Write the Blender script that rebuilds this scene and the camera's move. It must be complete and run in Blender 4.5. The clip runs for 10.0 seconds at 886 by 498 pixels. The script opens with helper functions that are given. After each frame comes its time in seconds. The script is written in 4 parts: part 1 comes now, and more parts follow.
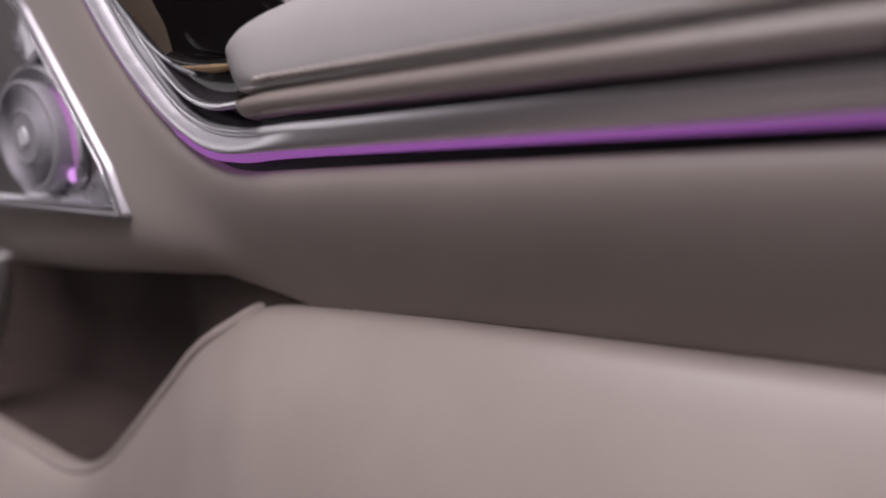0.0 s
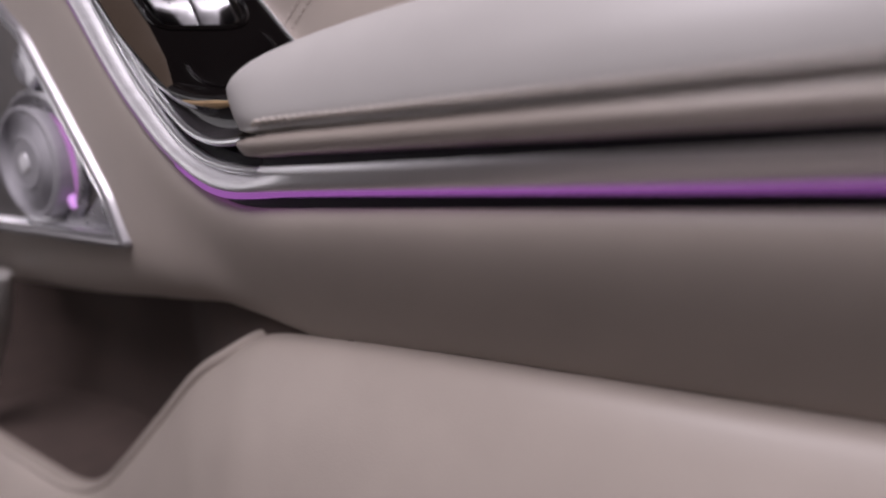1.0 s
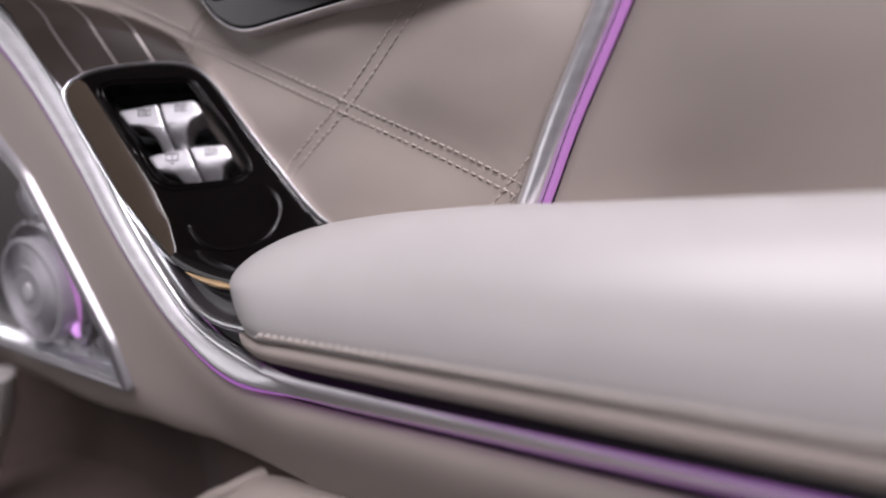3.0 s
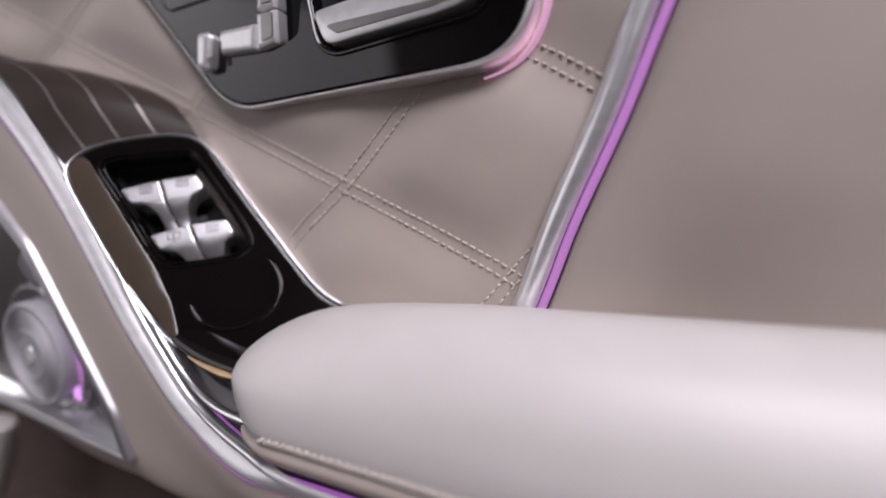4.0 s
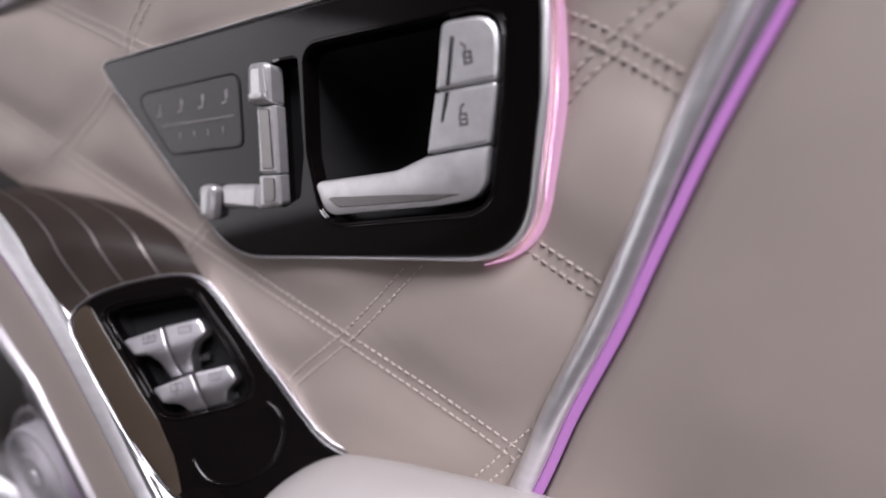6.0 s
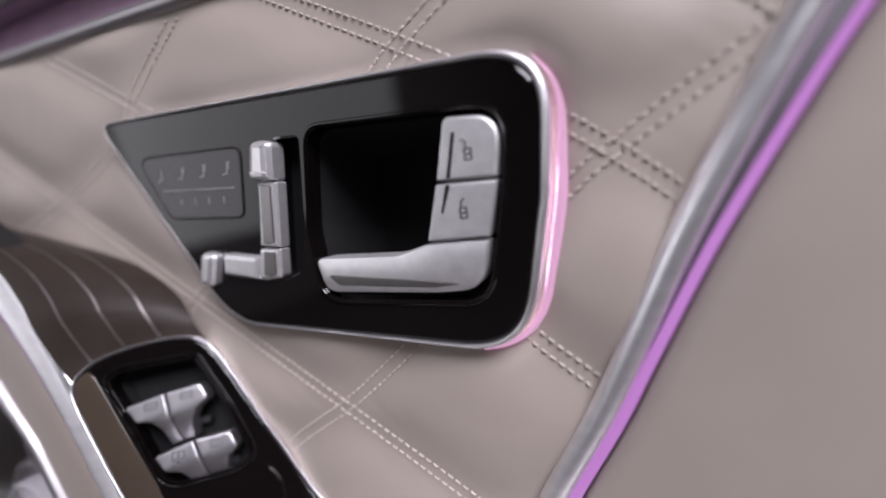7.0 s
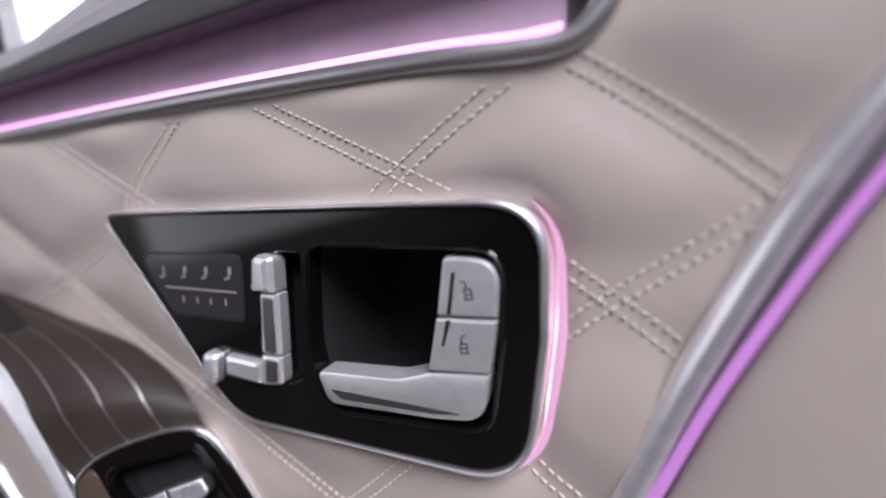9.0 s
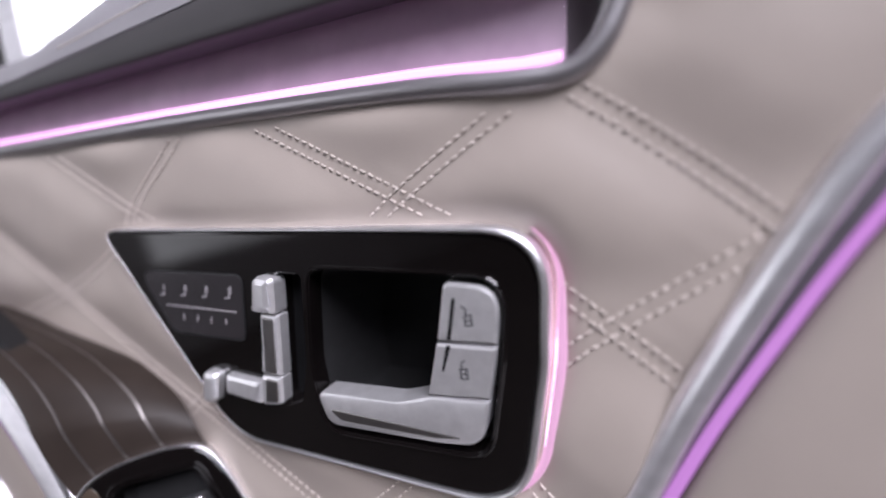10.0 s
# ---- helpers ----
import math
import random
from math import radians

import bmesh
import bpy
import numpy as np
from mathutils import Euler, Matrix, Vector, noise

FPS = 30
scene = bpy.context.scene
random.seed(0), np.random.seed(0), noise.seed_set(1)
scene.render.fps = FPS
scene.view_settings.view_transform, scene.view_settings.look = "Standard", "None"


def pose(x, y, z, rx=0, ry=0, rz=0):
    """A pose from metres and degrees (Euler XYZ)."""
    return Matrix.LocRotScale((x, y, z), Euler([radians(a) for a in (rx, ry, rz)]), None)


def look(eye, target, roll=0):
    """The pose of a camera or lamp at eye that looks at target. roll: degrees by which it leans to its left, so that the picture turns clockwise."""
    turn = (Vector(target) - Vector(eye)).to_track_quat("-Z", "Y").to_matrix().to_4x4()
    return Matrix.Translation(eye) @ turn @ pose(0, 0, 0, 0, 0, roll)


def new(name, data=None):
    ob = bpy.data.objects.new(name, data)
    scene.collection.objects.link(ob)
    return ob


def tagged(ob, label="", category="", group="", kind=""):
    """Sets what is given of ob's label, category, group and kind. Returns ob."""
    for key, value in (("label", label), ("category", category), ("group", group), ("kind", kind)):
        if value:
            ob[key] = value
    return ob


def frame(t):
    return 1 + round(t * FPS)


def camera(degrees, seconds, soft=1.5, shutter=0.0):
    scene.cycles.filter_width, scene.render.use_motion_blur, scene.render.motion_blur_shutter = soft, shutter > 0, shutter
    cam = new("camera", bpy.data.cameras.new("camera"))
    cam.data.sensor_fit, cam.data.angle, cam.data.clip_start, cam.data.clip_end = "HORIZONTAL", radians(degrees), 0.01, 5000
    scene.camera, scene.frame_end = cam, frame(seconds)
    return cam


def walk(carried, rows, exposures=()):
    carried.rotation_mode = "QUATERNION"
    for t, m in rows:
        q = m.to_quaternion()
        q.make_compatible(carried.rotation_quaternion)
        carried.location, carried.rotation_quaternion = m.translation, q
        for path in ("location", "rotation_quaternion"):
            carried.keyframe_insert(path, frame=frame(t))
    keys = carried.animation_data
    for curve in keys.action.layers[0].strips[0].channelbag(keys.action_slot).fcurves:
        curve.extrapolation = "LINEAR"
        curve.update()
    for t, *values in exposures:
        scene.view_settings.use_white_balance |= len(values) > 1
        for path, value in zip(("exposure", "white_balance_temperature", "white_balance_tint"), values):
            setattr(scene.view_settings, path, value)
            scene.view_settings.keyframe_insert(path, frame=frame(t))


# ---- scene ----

# camera: a vertical slide in front of the inner side of a car door
cam = camera(100.3, 10.0, soft=2.0)
cam.data.dof.use_dof = True
cam.data.dof.focus_distance = 0.136
cam.data.dof.aperture_fstop = 2.0
TRAVEL, EYE = 0.26, 0.58
SLIDE = [
    (0.0, 0.0), (0.5, 0.0061), (1.0, 0.05), (1.5, 0.1111), (2.0, 0.1726), (2.5, 0.239), (4.0, 0.4308), (4.5, 0.4942),
    (5.0, 0.5572), (5.5, 0.6197), (7.0, 0.7925), (7.5, 0.846), (8.0, 0.8895), (8.5, 0.9292), (9.0, 0.9596), (9.5, 0.981), (10.0, 0.991),
]
walk(cam, [(t, pose(-0.0043 * s * TRAVEL, -0.0224 * s * TRAVEL, EYE + s * TRAVEL, 90, 0, 0)) for t, s in SLIDE],
     exposures=[(0.0, -0.16, 6700, 17), (2.5, 0.02, 6600, 13), (5.0, 0.02, 6600, 13), (7.5, 0.25, 6350, 12), (10.0, 0.40, 6250, 12)])

# light: added studio with large unseen soft lamp overhead, daylight behind the side window
world = bpy.data.worlds.new("studio")
scene.world = world
world.use_nodes = True
world.node_tree.nodes["Background"].inputs["Color"].default_value = (0.80, 0.78, 0.85, 1)
world.node_tree.nodes["Background"].inputs["Strength"].default_value = 0.2


def area_lamp(name, eye, target, size, watts, colour):
    data = bpy.data.lights.new(name, "AREA")
    data.shape, data.size, data.energy, data.color = "SQUARE", size, watts, colour
    ob = new(name, data)
    ob.matrix_world = look(eye, target)
    return ob


area_lamp("softbox", (0.48, -1.40, 2.30), (0, 0.15, 0.75), 1.15, 71, (0.98, 0.945, 1.03))


# ---- materials ----
def material(name, colour, rough, metal=0.0, spread=0.0, scale=60.0, bump=0.0, bump_scale=900.0, cells=False, coat=0.0, stretch=None, fine=None):
    """A principled surface with mottling at a large scale, fine grain in colour and relief."""
    m = bpy.data.materials.new(name)
    m.use_nodes = True
    nt = m.node_tree
    b = nt.nodes["Principled BSDF"]
    b.inputs["Roughness"].default_value, b.inputs["Metallic"].default_value = rough, metal
    b.inputs["Coat Weight"].default_value = coat
    b.inputs["Coat Roughness"].default_value = 0.04
    b.inputs["Base Color"].default_value = (*colour, 1)
    tc = nt.nodes.new("ShaderNodeTexCoord")
    mp = nt.nodes.new("ShaderNodeMapping")
    nt.links.new(tc.outputs["Object"], mp.inputs["Vector"])
    if stretch:
        mp.inputs["Scale"].default_value = stretch
    if spread:
        big = nt.nodes.new("ShaderNodeTexNoise")
        big.inputs["Scale"].default_value, big.inputs["Detail"].default_value = scale, 6
        nt.links.new(mp.outputs[0], big.inputs["Vector"])
        ramp = nt.nodes.new("ShaderNodeValToRGB")
        lo, hi = [tuple(min(1, c * k) for c in colour) for k in (1 - spread, 1 + spread)]
        ramp.color_ramp.elements[0].color, ramp.color_ramp.elements[1].color = (*lo, 1), (*hi, 1)
        ramp.color_ramp.elements[0].position, ramp.color_ramp.elements[1].position = 0.3, 0.7
        nt.links.new(big.outputs["Fac"], ramp.inputs["Fac"])
        nt.links.new(ramp.outputs["Color"], b.inputs["Base Color"])
        rr = nt.nodes.new("ShaderNodeMapRange")
        rr.inputs["To Min"].default_value, rr.inputs["To Max"].default_value = rough * 0.85, min(1, rough * 1.15)
        nt.links.new(big.outputs["Fac"], rr.inputs["Value"])
        nt.links.new(rr.outputs[0], b.inputs["Roughness"])
    if bump:
        tex = nt.nodes.new("ShaderNodeTexVoronoi" if cells else "ShaderNodeTexNoise")
        tex.inputs["Scale"].default_value = bump_scale
        nt.links.new(mp.outputs[0], tex.inputs["Vector"])
        bp = nt.nodes.new("ShaderNodeBump")
        bp.inputs["Strength"].default_value, bp.inputs["Distance"].default_value = bump, 0.0004
        nt.links.new(tex.outputs["Distance" if cells else "Fac"], bp.inputs["Height"])
        nt.links.new(bp.outputs[0], b.inputs["Normal"])
    return m


def glow(name, colour, strength):
    m = bpy.data.materials.new(name)
    m.use_nodes = True
    b = m.node_tree.nodes["Principled BSDF"]
    b.inputs["Base Color"].default_value = (*[c * 0.25 for c in colour], 1)
    b.inputs["Emission Color"].default_value = (*colour, 1)
    b.inputs["Emission Strength"].default_value = strength
    b.inputs["Roughness"].default_value = 0.3
    return m


LEATHER = material("beige leather", (0.40, 0.346, 0.306), 0.48, spread=0.05, scale=25, bump=0.07, bump_scale=1300, cells=True)
# Top light on the armrest is put into this paler leather colour.
LEATHER_SMOOTH = material("armrest leather lightened for top light", (0.52, 0.497, 0.482), 0.45, spread=0.04, scale=30, bump=0.06, bump_scale=1400, cells=True)
THREAD = material("beige thread", (0.56, 0.50, 0.455), 0.6, spread=0.12, scale=900)
GREY_LEATHER = material("grey ledge leather", (0.27, 0.262, 0.275), 0.5, spread=0.08, scale=30, bump=0.3, bump_scale=1200, cells=True)
DARK_LINING = material("dark brown pocket lining", (0.068, 0.047, 0.040), 0.85, spread=0.15, scale=60, bump=0.3, bump_scale=1500)
CHROME = material("bright chrome", (0.84, 0.84, 0.86), 0.30, 1.0, spread=0.03, scale=40)
SATIN = material("satin aluminium", (0.88, 0.87, 0.90), 0.42, 0.68, spread=0.08, scale=40, stretch=(0.15, 6, 6), bump=0.08, bump_scale=500)
SILVER = material("silvered switch metal", (0.88, 0.87, 0.88), 0.40, 0.78, spread=0.05, scale=250, bump=0.03, bump_scale=2500)
BAND_METAL = material("brushed aluminium band", (0.90, 0.89, 0.91), 0.46, 0.8, spread=0.05, scale=40, stretch=(0.12, 8, 8), bump=0.03, bump_scale=500)
SWITCH = material("satin switch metal", (0.58, 0.57, 0.59), 0.44, 1.0, spread=0.05, scale=250, bump=0.03, bump_scale=2500)
STRIP_METAL = material("satin chrome strip", (0.88, 0.87, 0.90), 0.33, 0.82, spread=0.06, scale=40, stretch=(0.15, 6, 6), bump=0.04, bump_scale=500)
BEAD_METAL = material("grey satin bead metal", (0.44, 0.425, 0.44), 0.42, 0.9, spread=0.06, scale=40, stretch=(0.15, 6, 6), bump=0.05, bump_scale=500)
GRILLE = material("matt grille metal", (0.36, 0.35, 0.37), 0.72, 0.3, spread=0.06, scale=300, bump=0.1, bump_scale=2500)
FACE = material("grey satin inlay and shaded bevel", (0.36, 0.345, 0.34), 0.38, 1.0, spread=0.05, scale=200)
GROOVE = material("dark grey satin metal", (0.16, 0.155, 0.165), 0.45, 0.7, spread=0.06, scale=60)
SMOKED = material("smoked satin metal", (0.17, 0.152, 0.150), 0.30, 1.0, spread=0.06, scale=120)
# Underside shade of the ledge roll put into the colour; also the recess end.
ROLL = material("shaded edge roll and dark recess end", (0.055, 0.052, 0.054), 0.6, spread=0.1, scale=40, bump=0.1, bump_scale=1300, cells=True)
RIM_METAL = material("polished rim metal", (0.90, 0.89, 0.91), 0.42, 1.0, spread=0.04, scale=60)
BLACK = material("black piano lacquer", (0.0046, 0.0036, 0.0036), 0.06, spread=0.2, scale=20)
BLACK.node_tree.nodes["Principled BSDF"].inputs["Specular IOR Level"].default_value = 0.5
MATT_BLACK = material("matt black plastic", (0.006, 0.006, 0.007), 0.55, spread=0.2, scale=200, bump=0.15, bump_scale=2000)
SLATE = material("dark grey lacquer", (0.030, 0.027, 0.029), 0.14, spread=0.12, scale=30)
VENEER = material("dark brown wood veneer", (0.030, 0.022, 0.018), 0.5, spread=0.15, scale=60, stretch=(1, 1, 1), bump=0.06, bump_scale=900)
VENEER.node_tree.nodes["Principled BSDF"].inputs["Specular IOR Level"].default_value = 0.25
INLAY = material("pale metal inlay", (0.26, 0.24, 0.23), 0.48, 1.0, spread=0.05, scale=200)
# Beige surroundings mirrored in the lacquer facet are painted as a brown base.
BROWN_REFLECTION = material("lacquer with brown reflection painted in", (0.060, 0.045, 0.034), 0.14, spread=0.06, scale=60)
BRASS = material("warm brass", (0.62, 0.43, 0.24), 0.35, 0.6, spread=0.08, scale=200)
# Shade inside the grip bowl and switch well is put into the colour.
BOWL = material("near black for shaded recesses", (0.0025, 0.0025, 0.003), 0.95, spread=0.2, scale=200)
MARK = material("grey print", (0.06, 0.06, 0.065), 0.5)
PALE_MARK = material("pale print", (0.32, 0.30, 0.31), 0.5)
STUDIO = material("dark grey studio paint", (0.15, 0.142, 0.142), 0.8, spread=0.08, scale=1.2, bump=0.1, bump_scale=40)
BLACK_PAINT = material("black studio paint", (0.025, 0.024, 0.024), 0.85, spread=0.15, scale=1.5, bump=0.1, bump_scale=40)
CONCRETE = material("dark studio floor", (0.030, 0.024, 0.021), 0.6, spread=0.2, scale=1.5, bump=0.1, bump_scale=60)
PURPLE = glow("violet light guide", (0.50, 0.21, 0.56), 0.74)
PURPLE_DIM = glow("dim violet glow for a reflection", (0.45, 0.24, 0.54), 0.36)
PINK = glow("pink light guide", (0.98, 0.60, 0.86), 3.6)
PINK_SOFT = glow("soft pink painted glow", (0.92, 0.50, 0.76), 0.52)
LILAC = glow("lilac light guide", (0.86, 0.40, 0.82), 1.5)
VIOLET_SPOT = glow("violet lens", (0.62, 0.30, 0.75), 1.2)
LOW_VIOLET = glow("deep violet light guide", (0.36, 0.12, 0.46), 0.75)
# Part of the lilac line's wash on the recess is in this base colour.
PALE = material("satin lacquer tinted with lilac glow", (0.38, 0.29, 0.36), 0.5, spread=0.1, scale=60, coat=0.2)
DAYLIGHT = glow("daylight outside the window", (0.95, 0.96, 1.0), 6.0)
GLASS = bpy.data.materials.new("window glass")
GLASS.use_nodes = True
GLASS.node_tree.nodes["Principled BSDF"].inputs["Transmission Weight"].default_value = 1.0
GLASS.node_tree.nodes["Principled BSDF"].inputs["Roughness"].default_value = 0.0
CRYSTAL = material("clear silvered crystal", (0.52, 0.51, 0.54), 0.28, 0.9, spread=0.1, scale=160, bump=0.25, bump_scale=260)

# ---- the door's own axes: u along it, v up it, w out of it ----
U = Vector((1, -0.398, 0)).normalized()
N = Vector((-0.398, -1, -0.1705)).normalized()
V = N.cross(U)
DOOR = Matrix((U, V, N)).transposed().to_4x4()
DOOR.translation = Vector((0, 0.13509, 0.72))
# the ramp that carries the window switches
RAMP = Matrix(((0.6279, 0.4095, -0.6619), (-0.5647, 0.8249, -0.0254), (0.5356, 0.3897, 0.7492))).transposed().to_4x4()
RAMP.translation = Vector((-0.1178, -0.0105, 0.0215))


def thing(name, at, label, category, frame_m=None, group="", kind=""):
    ob = new(name)
    ob.empty_display_size = 0.01
    ob.matrix_world = DOOR @ (frame_m or Matrix()) @ Matrix.Translation(at)
    ob["base"] = at
    return tagged(ob, label, category, group, kind)


def mesh_part(name, verts, faces, mat, parent, label="", smooth=True, sharp=20, kind=""):
    """Links a mesh, given in the axes of its thing, under a thing or a part."""
    top = parent
    while top.parent:
        top = top.parent
    base = Vector(top["base"])
    me = bpy.data.meshes.new(name)
    me.from_pydata([tuple(Vector(p) - base) for p in verts], [], faces)
    bm = bmesh.new()
    bm.from_mesh(me)
    bmesh.ops.recalc_face_normals(bm, faces=bm.faces)
    bm.to_mesh(me)
    bm.free()
    if smooth:
        me.shade_smooth()
        me.set_sharp_from_angle(angle=radians(sharp))
    me.materials.append(mat)
    ob = new(name, me)
    ob.parent = parent
    return tagged(ob, label, kind=kind)


def spline(points, n=8):
    """A smooth line through control points."""
    pts = [Vector(p) for p in points]
    pts = [2 * pts[0] - pts[1]] + pts + [2 * pts[-1] - pts[-2]]
    out = []
    for i in range(1, len(pts) - 2):
        a, b, c, d = pts[i - 1:i + 3]
        for k in range(n):
            t = k / n
            out.append(0.5 * ((2 * b) + (c - a) * t + (2 * a - 5 * b + 4 * c - d) * t * t + (3 * b - a - 3 * c + d) * t ** 3))
    return out + [pts[-2]]


def loft(rows, closed=False):
    """Verts and faces of a sheet through rows of equally many points."""
    n = len(rows[0])
    verts = [p for r in rows for p in r]
    faces = []
    for i in range(len(rows) - 1):
        for j in range(n if closed else n - 1):
            k = (j + 1) % n
            faces.append((i * n + j, i * n + k, (i + 1) * n + k, (i + 1) * n + j))
    return verts, faces


def rounded(points, steps=6):
    """An outline from corners (x, y, radius)."""
    out = []
    n = len(points)
    for i, (x, y, r) in enumerate(points):
        p, a, b = Vector((x, y)), Vector(points[i - 1][:2]), Vector(points[(i + 1) % n][:2])
        da, db = (a - p), (b - p)
        half = da.angle(db) / 2
        cut = min(r / math.tan(half), 0.49 * da.length, 0.49 * db.length) if r else 0
        if cut < 1e-6:
            out.append(p)
            continue
        s, e = p + da.normalized() * cut, p + db.normalized() * cut
        for k in range(steps + 1):
            t = k / steps
            out.append((1 - t) ** 2 * s + 2 * t * (1 - t) * p + t * t * e)
    return out


def area_of(o):
    return sum(o[i - 1].x * o[i].y - o[i].x * o[i - 1].y for i in range(len(o))) / 2


def inset(o, d):
    """The outline moved inwards by d."""
    s = 1 if area_of(o) > 0 else -1
    out = []
    for i in range(len(o)):
        a, p, b = o[i - 1], o[i], o[(i + 1) % len(o)]
        e, f = (p - a).normalized(), (b - p).normalized()
        n1, n2 = Vector((-e.y, e.x)) * s, Vector((-f.y, f.x)) * s
        m = (n1 + n2)
        m = m / max(0.35, m.length_squared / 2) if m.length > 1e-6 else n1
        out.append(p + m * d)
    return out


def ring_walls(loops):
    """Walls between successive loops of points of the same count."""
    verts, faces = [], []
    n = len(loops[0])
    for l in loops:
        verts += [Vector(p) for p in l]
    for i in range(len(loops) - 1):
        for j in range(n):
            k = (j + 1) % n
            faces.append((i * n + j, i * n + k, (i + 1) * n + k, (i + 1) * n + j))
    return verts, faces


def fill(outer, holes, w):
    """Triangles of a plate with holes at height w."""
    bm = bmesh.new()
    for o in [outer] + holes:
        vs = [bm.verts.new((p.x, p.y, w)) for p in o]
        for i in range(len(vs)):
            bm.edges.new((vs[i - 1], vs[i]))
    bmesh.ops.triangle_fill(bm, use_beauty=True, use_dissolve=False, edges=bm.edges[:])
    bm.verts.index_update()
    out = [v.co.copy() for v in bm.verts], [tuple(v.index for v in f.verts) for f in bm.faces]
    bm.free()
    return out


def join(*sets):
    verts, faces = [], []
    for v, f in sets:
        k = len(verts)
        verts += list(v)
        faces += [tuple(i + k for i in q) for q in f]
    return verts, faces


def lift(o, w):
    return [Vector((p.x, p.y, w)) for p in o]


def slab(outline, low, high, bevel=0.0008, holes=()):
    """A plate with a rounded upper edge, and holes through it."""
    loops = [lift(outline, low), lift(outline, high - bevel), lift(inset(outline, bevel * 0.3), high - bevel * 0.3), lift(inset(outline, bevel), high)]
    sets = [ring_walls(loops)]
    inner = inset(outline, bevel)
    if holes:
        wide = [inset(h, -bevel * 0.6) for h in holes]
        sets.append(fill(inner, wide, high))
        for h, g in zip(holes, wide):
            sets.append(ring_walls([lift(g, high), lift(h, high - bevel * 0.6), lift(h, low)]))
    else:
        sets.append(fill(inner, [], high))
    v, f = join(*sets)
    bm = bmesh.new()
    vs = [bm.verts.new(p) for p in v]
    for q in f:
        if len({tuple(round(c, 7) for c in v[i]) for i in q}) > 2:
            bm.faces.new([vs[i] for i in q])
    bmesh.ops.remove_doubles(bm, verts=bm.verts[:], dist=1e-6)
    bm.verts.index_update()
    out = [x.co.copy() for x in bm.verts], [tuple(x.index for x in q.verts) for q in bm.faces]
    bm.free()
    return out


def band(outline, width, low, high, bevel=0.0006):
    """A frame that follows an outline, width wide inwards."""
    inn = inset(outline, width)
    return ring_walls([lift(outline, low), lift(outline, high - bevel), lift(inset(outline, bevel), high),
                       lift(inset(outline, width - bevel), high), lift(inn, high - bevel), lift(inn, low)])


def tube(path, r, sides=8, flat=1.0, taper=0):
    """A round bar along a line of points."""
    rows = []
    for i, p in enumerate(path):
        d = (path[min(i + 1, len(path) - 1)] - path[max(i - 1, 0)]).normalized()
        up = Vector((0, 0, 1)) - d * d.z
        up.normalize()
        side = d.cross(up)
        if taper:
            flat = 1.0
        thick = r * (min(1, 0.15 + min(i, len(path) - 1 - i) / taper) if taper else 1)
        rows.append([p + side * thick * math.cos(a) + up * thick * flat * math.sin(a) for a in [2 * math.pi * k / sides for k in range(sides)]])
    v, f = loft(rows, True)
    n = len(v)
    f = f + [tuple(range(sides)), tuple(range(n - sides, n))]
    return v, f


def ribbon(path, cross):
    """A profile of (across, height) swept along a line in the door's plane."""
    rows = []
    for i, p in enumerate(path):
        d = (path[min(i + 1, len(path) - 1)] - path[max(i - 1, 0)])
        d.z = 0
        d.normalize()
        side = Vector((d.y, -d.x, 0))
        rows.append([p + side * a + Vector((0, 0, h)) for a, h in (cross(p) if callable(cross) else cross)])
    return loft(rows)


def box(cx, cy, w, h, low, high, turn=0.0, bevel=0.0002):
    c, s = math.cos(turn), math.sin(turn)
    o = [Vector((cx + x * c - y * s, cy + x * s + y * c)) for x, y in ((-w / 2, -h / 2), (w / 2, -h / 2), (w / 2, h / 2), (-w / 2, h / 2))]
    return slab(o, low, high, bevel)


# ---- studio ----
def wall(name, at, size, mat, label):
    me = bpy.data.meshes.new(name)
    bm = bmesh.new()
    bmesh.ops.create_cube(bm, size=1)
    bmesh.ops.scale(bm, vec=size, verts=bm.verts)
    bm.to_mesh(me)
    bm.free()
    me.materials.append(mat)
    ob = new(name, me)
    ob.location = at
    return tagged(ob, label, name.split("_")[0], kind="structure")


# Unseen room added round the door; black ceiling and south wall darken reflections.
wall("floor", (0, 0, -0.05), (6, 6, 0.1), CONCRETE, "dark grey studio floor under the car door")
wall("ceiling", (0, 0, 3.05), (6, 6, 0.1), BLACK_PAINT, "unseen black ceiling, added to keep reflections dark")
wall("wall_north", (0, 3.05, 1.5), (6.2, 0.1, 3), STUDIO, "plain dark grey studio wall behind the door")
wall("wall_south", (0, -3.05, 1.5), (6.2, 0.1, 3), BLACK_PAINT, "unseen black wall facing the door, keeps reflections dark")
wall("wall_east", (3.05, 0, 1.5), (0.1, 6, 3), STUDIO, "plain dark grey studio wall")
wall("wall_west", (-2.05, 0, 1.5), (0.1, 6, 3), STUDIO, "plain dark grey studio wall")

# Unseen glowing panel, added to brighten metal and lacquer reflections.
reflected_panel = wall("window_2", (-1.985, -0.83, 0.985), (0.02, 1.53, 1.03), glow("added reflection panel glow", (0.98, 0.97, 1.0), 0.95), "tall glowing panel added on the wall for reflections")
reflected_panel["category"] = "window"

# ---- lines of the door ----
STRIP = spline([(-0.002, -0.115, 0), (0.0265, -0.051, 0), (0.0395, -0.017, 0), (0.054, 0.016, 0), (0.0635, 0.042, 0), (0.0745, 0.072, 0), (0.088, 0.103, 0), (0.0985, 0.125, 0), (0.1125, 0.15, 0), (0.135, 0.18, 0), (0.168, 0.215, 0)])
